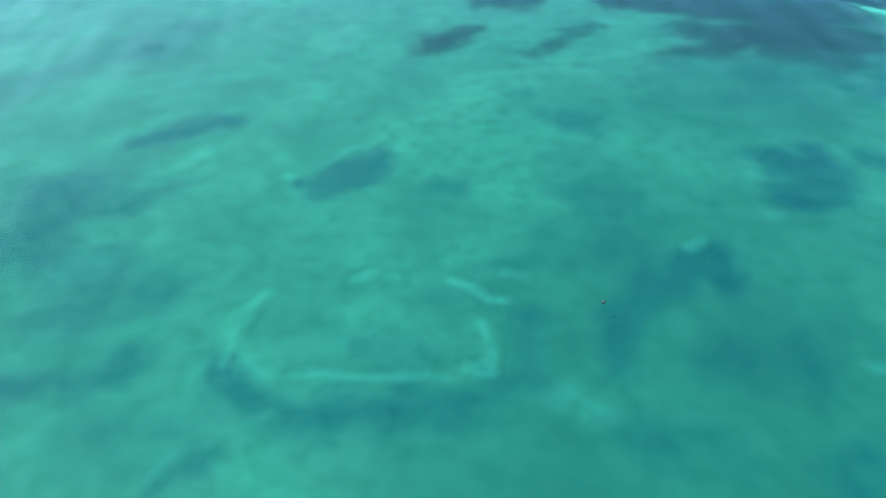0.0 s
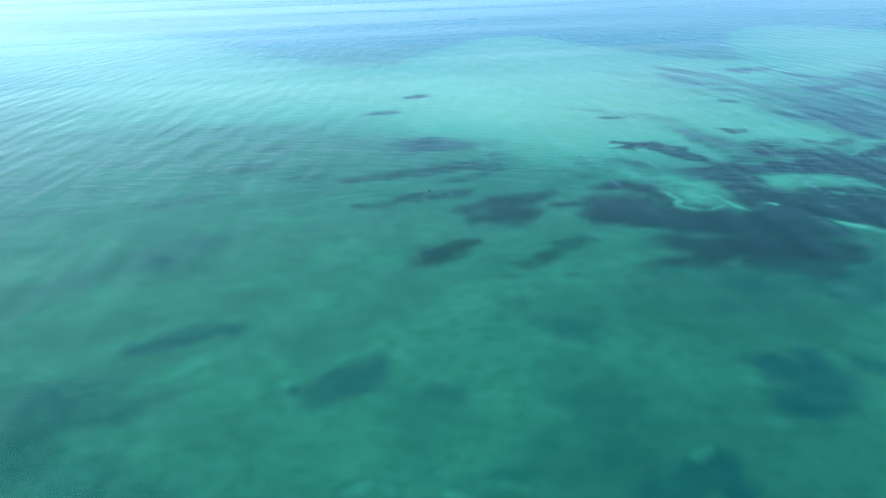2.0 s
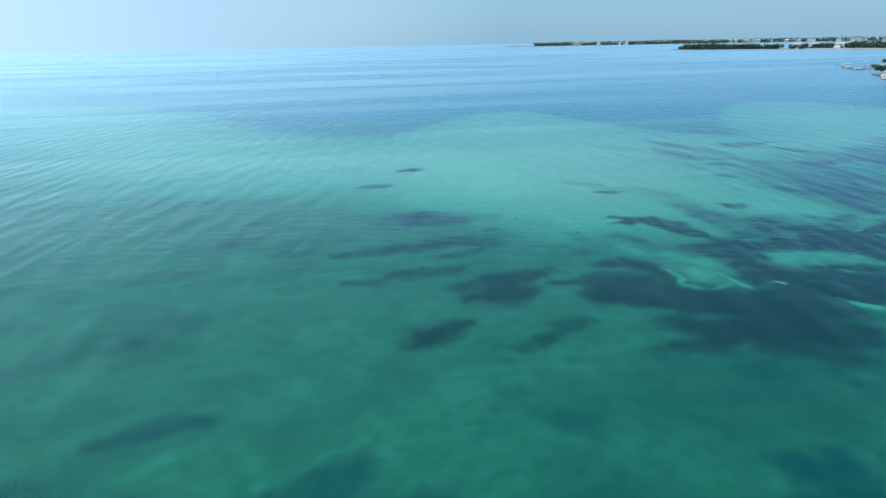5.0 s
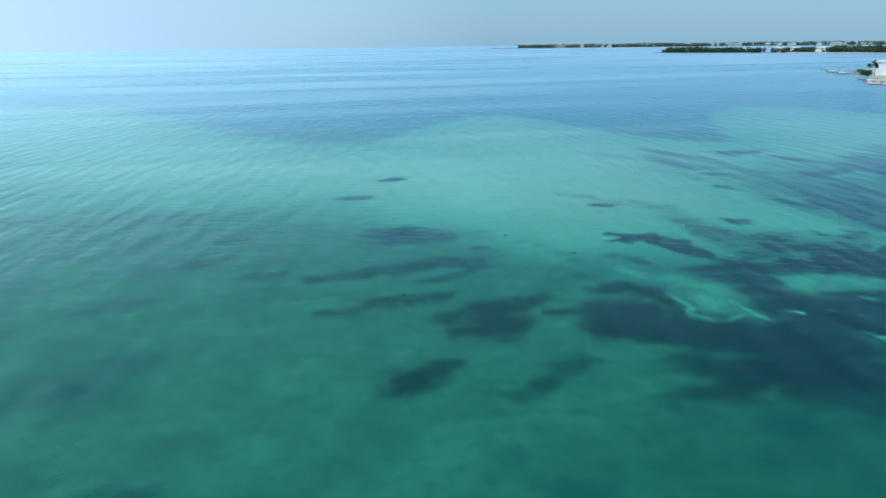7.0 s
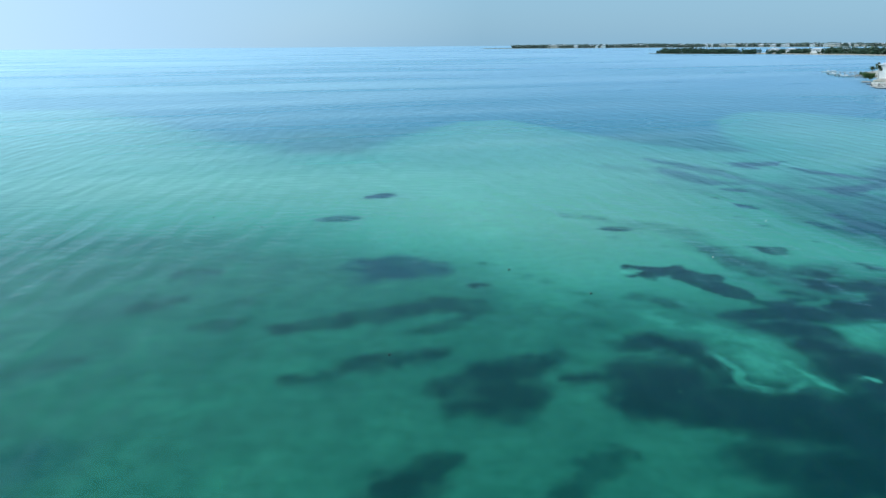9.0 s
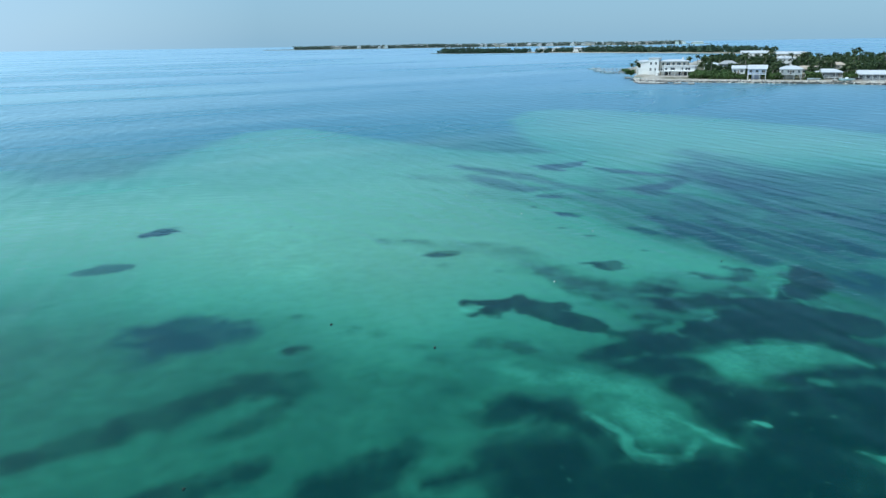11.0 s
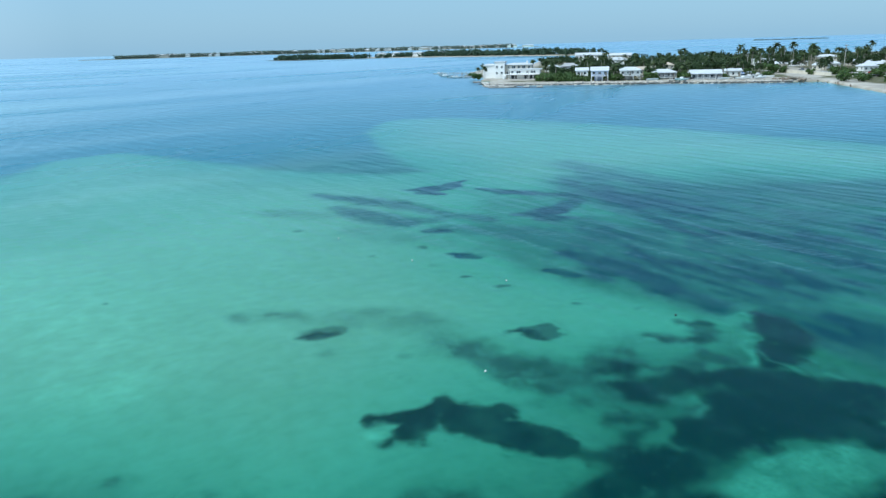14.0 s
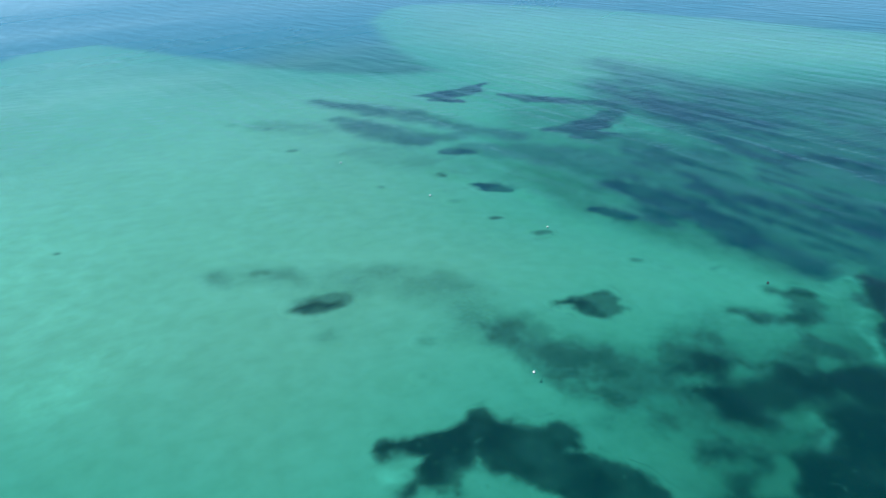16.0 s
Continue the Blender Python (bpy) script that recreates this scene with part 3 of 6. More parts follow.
seagrass_patch([[(6.5, 57.5, 0.78), (8.3, 56.9, 1.4), (10.2, 58.5, 1.3), (12.4, 60.9, 1.5), (14.4, 62.8, 0.8)]], 0.54, 0.9, "dense dark green seagrass patch on the sandy seabed")
seagrass_patch([[(3.4, 72.2, 1.4), (6.9, 74.3, 2.3), (9.7, 75.3, 2.9), (12.5, 77.1, 1.6)], [(5.2, 69.3, 2), (7.7, 69.1, 2.5), (9.9, 70.3, 1.5)], [(6.6, 71.8, 2.3), (9, 71.8, 2.3)]], 0.66, 1.3, "wide dark seagrass bed on the seabed")
seagrass_patch([[(-10.7, 84.9, 1.3), (-7.6, 85.7, 1.5), (-4, 87, 1.6), (-0.5, 88.4, 1.8), (3.2, 89.6, 2.2), (6.6, 90, 1.9), (8, 87.7, 1.1)]], 0.5, 1.1, "long narrow band of seagrass on the seabed")
seagrass_patch([[(1.6, 83.1, 1.1), (3.8, 84.3, 1.5), (6.1, 86, 1.3)]], 0.42, 1.0, "long narrow band of seagrass on the seabed")
seagrass_patch([[(-8.4, 74.1, 0.95), (-6.2, 74.6, 1.1), (-4.3, 76.2, 1.3), (-1.9, 77.1, 1.6), (1.1, 77.6, 1.6), (3.6, 79, 1)]], 0.55, 1.0, "long narrow band of seagrass on the seabed")
seagrass_patch([[(-12.5, 96.6, 1), (-15.1, 93.5, 1.7), (-17, 92.2, 1.2)]], 0.26, 1.2, "long narrow band of seagrass on the seabed")
seagrass_patch([[(-25.6, 92.4, 1.8), (-23.5, 93.6, 1.6)]], 0.26, 1.2, "long narrow band of seagrass on the seabed")
seagrass_patch([[(-18.2, 85.7, 1.2), (-16.6, 86.3, 1.8), (-14.9, 87.1, 0.94)]], 0.3, 1.0, "thin murky green seagrass patch on the pale seabed")
seagrass_patch([[(-25.1, 100.8, 0.93), (-23.5, 101.8, 1.8), (-21.3, 101.9, 0.75)]], 0.32, 1.0, "thin murky green seagrass patch on the pale seabed")
seagrass_patch([[(-16.8, 99.9, 1.3), (-15.1, 100.1, 0.84)]], 0.17, 0.8, "thin murky green seagrass patch on the pale seabed")
seagrass_patch([[(-14.3, 109.9, 0.84)]], 0.17, 0.8, "thin murky green seagrass patch on the pale seabed")
seagrass_patch([[(-15.8, 115.1, 0.9), (-14.1, 115.5, 0.9)]], 0.17, 0.8, "thin murky green seagrass patch on the pale seabed")
blue_veiled_seagrass([[(-5.2, 101.8, 1.4), (-2.2, 100.8, 3.2), (1.3, 101.4, 3.5), (4.9, 101.6, 1.9)], [(-4, 104.3, 2), (0.5, 104.2, 2.3)]], 0.7, 1.4, "dark oval seagrass patch at the edge of a sand bar")
seagrass_patch([[(8.1, 95.3, 0.83), (9.1, 95.4, 0.84)]], 0.62, 0.4, "small round seagrass tuft at the edge of the sand")
seagrass_patch([[(9.7, 103, 0.58)]], 0.3, 0.4, "small round seagrass tuft on the sand")
seagrass_patch([[(-27.8, 91.2, 1.4), (-24.8, 91.9, 2.8), (-22.1, 93, 1.4)]], 0.34, 1.2, "thin murky green seagrass patch on the pale seabed")
seagrass_patch([[(-24.4, 101.2, 1.6), (-22.1, 102.9, 1.4)]], 0.22, 1.0, "thin murky green seagrass patch on the pale seabed")
seagrass_patch([[(-16.2, 85.6, 1.7), (-14.1, 86.4, 1.4)]], 0.19, 1.0, "thin murky green seagrass patch on the pale seabed")
seagrass_patch([[(-12.7, 79.2, 1.9)]], 0.19, 1.0, "thin murky green seagrass patch on the pale seabed")
seagrass_patch([[(6.7, 54.4, 1)]], 0.3, 0.8, "thin murky green seagrass patch on the pale seabed")
seagrass_patch([[(11.2, 54.5, 0.8), (14.3, 54.7, 1.6)]], 0.3, 0.8, "thin murky green seagrass patch on the pale seabed")
seagrass_patch([[(-31.2, 77, 1.3), (-28.2, 77.8, 1.7), (-25.8, 79.6, 1.1)]], 0.38, 1.2, "long narrow band of seagrass on the seabed")
blue_veiled_seagrass([[(-24.6, 59.6, 1.8), (-24.7, 62, 2.3), (-23.9, 64.2, 2.1), (-22.5, 65.5, 1.1)]], 0.36, 1.5, "broad bluish seagrass bed on the sandy seabed")
seagrass_patch([[(-14.6, 59.3, 0.65), (-13.4, 59.5, 0.65)]], 0.15, 0.8, "faint streaky seagrass growth on the seabed")
seagrass_patch([[(-19.9, 65.3, 0.73), (-18.9, 65.9, 0.66)]], 0.15, 0.8, "faint streaky seagrass growth on the seabed")
seagrass_patch([[(-10.1, 64.3, 0.88)]], 0.15, 0.8, "faint streaky seagrass growth on the seabed")
seagrass_patch([[(-35.1, 99.8, 2.7)]], 0.15, 0.8, "faint streaky seagrass growth on the seabed")
seagrass_patch([[(-17.8, 98.4, 2), (-14, 99.2, 1.6)]], 0.15, 0.8, "faint streaky seagrass growth on the seabed")
seagrass_patch([[(-9.3, 84, 1.4), (-6.2, 85.8, 1.9), (-1.1, 87.4, 2), (3.6, 89.2, 2)]], 0.28, 1.5, "faint streaky seagrass growth on the seabed")
seagrass_patch([[(-4.3, 76.1, 0.99), (0.6, 77.7, 1.7), (4.8, 79, 1.1)]], 0.28, 1.5, "faint streaky seagrass growth on the seabed")
seagrass_patch([[(18.3, 70.2, 3.1), (23.2, 68.9, 3.1), (29.1, 67.5, 3.4)], [(19.6, 78.8, 1.5), (22.3, 79.5, 1.9), (24.5, 77.5, 2), (25.2, 75, 1.6), (25.4, 72.1, 1.5)], [(18.8, 74.1, 2.9), (22.3, 73, 3.2)], [(16.9, 69.3, 1.9), (20.2, 68.7, 3), (23.2, 67.5, 2.7), (27.4, 66.2, 2.9), (32.6, 66.2, 3)], [(32.7, 68.3, 1.4), (36, 69.3, 2.2)], [(13.3, 73.1, 0.94), (15.8, 73.3, 1.1)]], 1.0, 1.5, "large dense dark seagrass meadow with a pale sand hook")
seagrass_patch([[(23.6, 68, 2.2), (26.4, 64.5, 2.5), (30.9, 64.2, 3.3), (36.3, 63.8, 3.7)], [(22.7, 61, 1.9), (26.1, 59.3, 3.4), (30.8, 59.4, 3.8), (34.8, 58.4, 3.7)], [(18.3, 56.4, 0.91), (21.1, 56.7, 1.8), (23.9, 56.4, 1.8)], [(28.1, 56.1, 2.1), (32.1, 54.6, 2.7)]], 1.0, 1.6, "large dense dark seagrass meadow on the sea floor")
blue_veiled_seagrass([[(20.5, 54.4, 1.9), (25.5, 52.7, 2.3), (31.7, 53, 2.8), (38.2, 52.2, 3.2)]], 0.27, 1.5, "faint streaky seagrass growth on the seabed")
seagrass_patch([[(32.1, 84.7, 1.5), (36.1, 85.5, 2.2), (38.7, 84.6, 2.1), (41, 83.9, 1.7)], [(32.2, 82.5, 1.2), (35.1, 81.4, 2.6), (37.7, 80.2, 1.9)], [(35.5, 78.1, 2.2), (36.9, 75.5, 2.5)]], 1.0, 1.2, "wide dark seagrass bed with bright sand specks")
seagrass_patch([[(42.8, 75.3, 1.9), (46.7, 75.8, 1.2), (49.9, 74.5, 1.4), (51.7, 72.2, 2), (52.8, 69.1, 2.3)], [(34, 73.1, 1.7), (39.3, 73.1, 2.8), (43.4, 72, 2.9), (46.9, 69.6, 3.3), (49.1, 66.6, 3.2)], [(37.1, 70.3, 2.3), (40.8, 68.5, 3), (44.9, 65.8, 3.3)]], 1.0, 1.05, "large dense seagrass bed breaking into ragged clumps")
seagrass_patch([[(42.6, 85.7, 1.4), (45.9, 86.8, 1.8), (49.1, 86.6, 2.4), (49.8, 83.7, 2.4), (52.2, 81.2, 2.4), (52.9, 78.2, 2), (53.9, 75.2, 2.1), (55.7, 72, 2.5)], [(52.3, 89.4, 1.7), (54.6, 87.8, 1.9), (53.8, 84.5, 2)]], 1.0, 0.9, "dense dark seagrass bed with a broken rocky rim")
seagrass_patch([[(61.9, 94.8, 1.2), (65, 94.8, 2.2), (64.5, 91.9, 1.4), (59.3, 90.6, 2.2)]], 1.0, 0.9, "dense dark seagrass bed with a broken rocky rim")
sand_patch([[(26.2, 77, 0.41), (26.6, 75.2, 0.36), (27, 73.8, 0.35), (26.3, 72.2, 0.48), (26.4, 71, 0.54), (27.5, 70.3, 0.61), (29, 69.9, 0.5), (30.6, 70.9, 0.37)]], 0.62, 0.3, "bright curved sand hook inside a dark seagrass meadow")
sand_patch([[(31.4, 74.8, 0.36), (31.9, 72.5, 0.42), (32.3, 70.8, 0.41), (32.9, 69.6, 0.29)]], 0.62, 0.3, "bright curved sand hook inside a dark seagrass meadow")
sand_patch([[(28, 77.4, 0.91), (29.6, 75.6, 1.3), (29.7, 73, 1.7), (30.7, 71.7, 1.3)]], 0.42, 0.9, "pale sand pocket inside a dark seagrass meadow")
sand_patch([[(20.8, 86.2, 1.2), (24.7, 83.8, 1.6), (28.4, 81.5, 1.6), (30.8, 79.1, 1.4), (31.5, 75.4, 0.89)]], 0.38, 1.6, "long pale sand tongue between dark seagrass beds")
sand_patch([[(36.1, 71.7, 0.34), (36.6, 71.3, 0.45), (36.8, 70.9, 0.19)]], 0.75, 0.2, "bright sand speck in a dark seagrass bed")
sand_patch([[(36.3, 71.4, 0.27), (36.5, 71, 0.4)]], 0.7, 0.2, "bright sand speck in a dark seagrass bed")
sand_patch([[(39.5, 71.7, 0.24)]], 0.7, 0.2, "bright sand speck in a dark seagrass bed")
sand_patch([[(41.7, 70.4, 0.21)]], 0.7, 0.2, "bright sand speck in a dark seagrass bed")
sand_patch([[(44.6, 75.1, 0.31), (45.1, 74.4, 0.62), (45.3, 73.9, 0.31)]], 0.45, 0.4, "pale sand speck in a dark seagrass bed")
sand_patch([[(39.7, 66.4, 0.32), (40.2, 65.2, 0.55), (41.6, 63.9, 0.82), (42.8, 62.6, 0.68)]], 0.75, 0.3, "pale sand tongue between dark seagrass beds")
sand_patch([[(40.1, 80.9, 0.66), (42.4, 80.5, 1.7), (45.2, 79.5, 2), (48.4, 78.9, 1.7), (50, 77.4, 0.85), (50.8, 75.3, 0.33)], [(40.6, 79.5, 1.4), (42.3, 78.2, 1.6), (44.8, 77.5, 0.73)]], 0.42, 0.7, "pale sand lens between dark seagrass beds")
sand_patch([[(49.3, 80.1, 0.18), (50.3, 78.8, 0.26), (50.5, 77.1, 0.26), (50.8, 75.1, 0.21)]], 0.35, 0.3, "bright sand edge beside a dark seagrass bed")
sand_patch([[(48.2, 88.3, 0.25), (46, 88.1, 0.34), (42.8, 86.6, 0.32), (40.6, 85.6, 0.27)]], 0.35, 0.3, "bright sand edge beside a dark seagrass bed")
seagrass_patch([[(26.5, 100.3, 0.78), (27.9, 99.8, 1.1), (29.6, 99.1, 1.2), (31.3, 98.9, 1.2), (31.9, 97.6, 1.6), (33, 96.1, 1.4), (34.9, 96, 1), (34.7, 95.2, 0.42)], [(31, 96.9, 1.5), (32.3, 94.8, 1.7), (33.6, 92.8, 1.6), (34.5, 91.3, 1.5), (34.9, 90, 1.1)], [(29, 97.7, 1.5), (27.3, 97.1, 1.2), (25.5, 97, 0.66)]], 0.97, 0.45, "arched dense dark seagrass bed with ragged edges")
sand_patch([[(25.4, 98.4, 0.45), (26, 98, 0.51)]], 0.9, 0.25, "bright sand nick at the edge of a seagrass bed")
seagrass_patch([[(24.5, 90.8, 0.99), (25.9, 89.5, 1.6), (26.5, 88.1, 0.97)]], 0.42, 1.0, "thin murky green seagrass patch on the pale seabed")
seagrass_patch([[(13.9, 88.1, 1.4), (16.8, 86.9, 1.6), (19, 83.3, 1.7)], [(19.2, 88.9, 1.1), (21.4, 85, 1.5)]], 0.26, 1.0, "faint streaky seagrass growth on the seabed")
seagrass_patch([[(17.6, 92.5, 0.79), (18.7, 92.1, 0.56)]], 0.26, 1.0, "faint streaky seagrass growth on the seabed")
seagrass_patch([[(9.4, 102.4, 0.6), (10.2, 102.5, 0.43)]], 0.3, 0.9, "faint streaky seagrass growth on the seabed")
seagrass_patch([[(14.1, 97.8, 0.83)]], 0.3, 0.9, "faint streaky seagrass growth on the seabed")
seagrass_patch([[(16, 95.9, 0.82)]], 0.3, 0.9, "faint streaky seagrass growth on the seabed")
seagrass_patch([[(43.9, 106.9, 0.49), (45.3, 106.3, 1.1), (46.1, 105.2, 1.4), (46.6, 104.2, 0.72), (47.2, 103.7, 0.28)], [(45, 104.4, 0.79)], [(45.6, 107.1, 0.41), (47.2, 106.2, 0.5)]], 0.86, 0.45, "star-shaped dark seagrass clump on pale sand")
seagrass_patch([[(27.6, 116.5, 0.36), (28.9, 115.9, 0.89), (30, 115.3, 0.61), (30.8, 115, 0.24)]], 0.66, 0.45, "small ragged seagrass clump on pale sand")
seagrass_patch([[(27.8, 111.9, 0.68), (28.5, 112.6, 0.38)]], 0.2, 0.8, "faint streaky seagrass growth on the seabed")
seagrass_patch([[(24.2, 125.7, 0.81), (24.4, 123.1, 0.61)]], 0.2, 0.8, "faint streaky seagrass growth on the seabed")
seagrass_patch([[(28.7, 122.3, 0.89), (29.3, 119.7, 0.6)]], 0.2, 0.8, "faint streaky seagrass growth on the seabed")
seagrass_patch([[(32.9, 116.8, 1.1)]], 0.2, 0.8, "faint streaky seagrass growth on the seabed")
seagrass_patch([[(27.1, 123.6, 0.58), (27.7, 123.5, 0.36)]], 0.36, 0.4, "small round seagrass tuft on the sand")
seagrass_patch([[(33.3, 107.8, 0.56)]], 0.34, 0.4, "small round seagrass tuft on the sand")
seagrass_patch([[(31.1, 104.7, 0.28)]], 0.24, 0.3, "small round seagrass tuft on the sand")
seagrass_patch([[(49, 122.3, 0.36), (49.5, 122.2, 0.37)]], 0.5, 0.35, "small round seagrass tuft on the sand")
seagrass_patch([[(50.4, 117.5, 0.45), (51.2, 117.2, 0.35)]], 0.42, 0.35, "small round seagrass tuft on the sand")
seagrass_patch([[(53.3, 108.9, 0.36), (53.7, 108.6, 0.32)]], 0.5, 0.35, "small round seagrass tuft on the sand")
seagrass_patch([[(57.2, 104.4, 0.26), (58.1, 104.4, 0.27)]], 0.32, 0.35, "small round seagrass tuft on the sand")
seagrass_patch([[(48.4, 127.9, 0.5)]], 0.36, 0.4, "small round seagrass tuft on the sand")
seagrass_patch([[(44.3, 135.5, 0.47)]], 0.42, 0.4, "small round seagrass tuft on the sand")
seagrass_patch([[(41.4, 153, 0.54)]], 0.36, 0.4, "small round seagrass tuft on the sand")
seagrass_patch([[(51.5, 135.2, 0.67)]], 0.5, 0.4, "small round seagrass tuft on the sand")
seagrass_patch([[(42.3, 164, 0.6)]], 0.36, 0.4, "small round seagrass tuft on the sand")
seagrass_patch([[(38.9, 169.1, 0.69)]], 0.3, 0.4, "small round seagrass tuft on the sand")
seagrass_patch([[(14.2, 137.1, 0.24)]], 0.4, 0.2, "small round seagrass tuft on the sand")
seagrass_patch([[(95.9, 147.1, 0.85), (97.2, 145.6, 0.85)]], 0.65, 0.4, "small round seagrass tuft on the sand")
blue_veiled_seagrass([[(56.7, 141.9, 1.2), (58.3, 141, 1.1)]], 0.75, 0.5, "dense dark green seagrass patch on the sandy seabed")
blue_veiled_seagrass([[(52.8, 131, 0.47), (53.6, 129.2, 1.3), (54.6, 128.3, 1.2), (56.2, 128.1, 0.47)]], 0.8, 0.4, "dense dark green seagrass patch on the sandy seabed")
blue_veiled_seagrass([[(58.4, 118.7, 0.75), (59.1, 117.2, 1.3), (60.1, 115.8, 0.83)]], 0.85, 0.5, "dense dark green seagrass patch on the sandy seabed")
blue_veiled_seagrass([[(68.2, 168.5, 0.79), (71.2, 167.1, 2.3), (74.9, 167.1, 2.5), (79.2, 169.4, 1.1), (81.9, 170, 0.66)], [(69, 165.1, 1.2), (71.6, 162.1, 1)]], 0.85, 0.4, "ragged dark seagrass patch at the head of a sand bar")
blue_veiled_seagrass([[(79.5, 162, 0.79), (80.7, 157.2, 1.9), (84.3, 153, 1.5), (87.7, 149.4, 1.3), (90, 145.9, 1.6), (92.5, 142.7, 0.73)]], 0.75, 0.7, "long narrow band of seagrass on the seabed")
blue_veiled_seagrass([[(72.6, 142.6, 1), (74.8, 140.9, 2.2), (78.3, 141, 2.7), (83.4, 142.6, 1.9), (87.3, 144.6, 1.4)], [(74.8, 137.7, 2.1), (76.6, 135.7, 1.8)]], 0.88, 0.5, "dark seagrass bed curling round a sand pocket")
sand_patch([[(86.1, 140.8, 1.5), (84.1, 141.6, 0.77), (81.1, 139.6, 0.75), (79.1, 136.4, 0.86)]], 0.5, 0.6, "pale sand pocket curling into a seagrass bed")
sand_patch([[(82.8, 134.9, 1.7)]], 0.5, 0.6, "pale sand pocket curling into a seagrass bed")
blue_veiled_seagrass([[(53.6, 174.5, 1.2), (55.8, 169.2, 2), (58, 164.2, 2.8), (60.9, 159.6, 2.9), (62.5, 156, 1.9)], [(63.4, 153.1, 1.8), (64.6, 148.1, 2.2), (66.5, 142.7, 1.1)]], 0.58, 1.8, "streaky seagrass growth along a sand bar")
blue_veiled_seagrass([[(52.2, 163.2, 1.6), (53.7, 154.3, 3.2), (56.1, 148.1, 3), (59.4, 147.4, 1.9)]], 0.58, 1.8, "streaky seagrass growth along a sand bar")
seagrass_patch([[(42.7, 166.5, 2.3), (47.3, 159.6, 3)]], 0.22, 1.6, "faint streaky seagrass growth on the seabed")
seagrass_patch([[(48.3, 148.1, 2.4), (52.4, 139.3, 3.2), (58.6, 132.8, 4.3), (61, 124.4, 4)]], 0.22, 1.6, "faint streaky seagrass growth on the seabed")
blue_veiled_seagrass([[(59, 142.3, 2), (63.6, 137.2, 3.3), (67.5, 131.7, 3.9), (68.5, 125.5, 3.7)]], 0.45, 1.4, "broad thin seagrass meadow under rippled water")
banded_meadow([[(75.1, 130.3, 2.3), (77.2, 127.1, 3.3), (79.3, 122.4, 3.8)]], 0.85, 1.6, "wide seagrass meadow with swell light drawn as sandy bands")
banded_meadow([[(64.1, 123.2, 1.7), (65.8, 118.9, 2.8), (65.6, 113.2, 3.5), (65.5, 108.8, 3.6), (65.1, 104.6, 3.3), (63.9, 101, 2)], [(62.2, 115.6, 1.6), (61.6, 113, 1.7)], [(72.9, 113.8, 4.5), (69.4, 105.9, 4), (69.2, 101.7, 3.3)]], 0.85, 1.6, "wide seagrass meadow with swell light drawn as sandy bands")
seagrass_patch([[(39.8, 99.6, 2.1), (40.8, 94.8, 2.4), (43.1, 90.9, 2.3)]], 0.3, 2.2, "faint streaky seagrass growth on the seabed")
seagrass_patch([[(49.7, 98.2, 2.3), (52.8, 94.7, 1.8)]], 0.3, 2.2, "faint streaky seagrass growth on the seabed")
banded_meadow([[(97, 156.7, 4.6), (94.1, 140.2, 7.2), (92.9, 126.5, 8.5), (91, 113.7, 9.4), (88.7, 104.3, 9.5)], [(77.6, 131.9, 3.4), (74.7, 120.9, 5.5), (70.4, 110.1, 4.7), (66, 102.6, 2.8)]], 0.75, 4, "wide seagrass meadow with swell light drawn as sandy bands")
banded_meadow([[(70.6, 125.1, 3.1), (71.7, 117.6, 5.2), (71.6, 109.2, 5.8), (74.9, 105.2, 5.1), (78.4, 101.1, 6.5)]], 0.6, 2.5, "wide seagrass meadow with swell light drawn as sandy bands")
banded_meadow([[(91.3, 133.9, 3.3), (90.2, 125.3, 5.6), (86.3, 114.7, 7.4), (82.2, 105.1, 7.5)], [(71.4, 103, 4.4), (72.9, 99.1, 5.1)]], 0.72, 2.0, "wide seagrass meadow with swell light drawn as sandy bands")
banded_meadow([[(108.2, 171, 3.1), (107, 158.8, 5.8), (104.9, 145.2, 7.8), (103.8, 132.6, 8.7), (104, 121.3, 9.4), (104.1, 111.9, 10)]], 0.45, 3.0, "far seagrass meadow with swell light drawn as sandy bands")
banded_meadow([[(68.1, 92.6, 4.2), (68.6, 86, 5), (69.5, 80, 5.2)], [(60.8, 78.2, 2.4), (61.3, 74, 2.7)]], 0.7, 2.5, "far seagrass meadow with swell light drawn as sandy bands")
banded_meadow([[(84.9, 93.2, 7.4), (87.7, 85.8, 8.2)]], 0.7, 2.5, "far seagrass meadow with swell light drawn as sandy bands")
banded_meadow([[(108.4, 100.4, 9.7), (110.2, 91.1, 11)]], 0.7, 2.5, "far seagrass meadow with swell light drawn as sandy bands")
banded_meadow([[(110.7, 132.4, 7.2), (121.3, 122.7, 9.1), (133.6, 109.8, 12)]], 0.34, 4.0, "far seagrass meadow with swell light drawn as sandy bands")
seagrass_patch([[(64.7, 96.4, 0.9), (64.5, 94.5, 1.9), (62.4, 92.2, 1.8), (59, 90.8, 1.5), (56.3, 89.6, 0.84)]], 0.95, 0.45, "dense dark seagrass bed with a broken rocky rim")
sand_patch([[(61.9, 97.3, 0.69), (63.7, 97.3, 0.8), (61.3, 95.1, 0.67), (58.2, 92.7, 0.54), (55.7, 90.5, 0.38)]], 0.55, 0.5, "pale arched sand rim beside a dark seagrass bed")
sand_patch([[(58.3, 92, 0.18), (57, 90.2, 0.21), (57.4, 88.8, 0.25), (56.9, 87.2, 0.2)]], 0.35, 0.3, "bright sand edge beside a dark seagrass bed")
sand_patch([[(59.9, 89.5, 0.17), (59.7, 88, 0.21)]], 0.35, 0.3, "bright sand edge beside a dark seagrass bed")
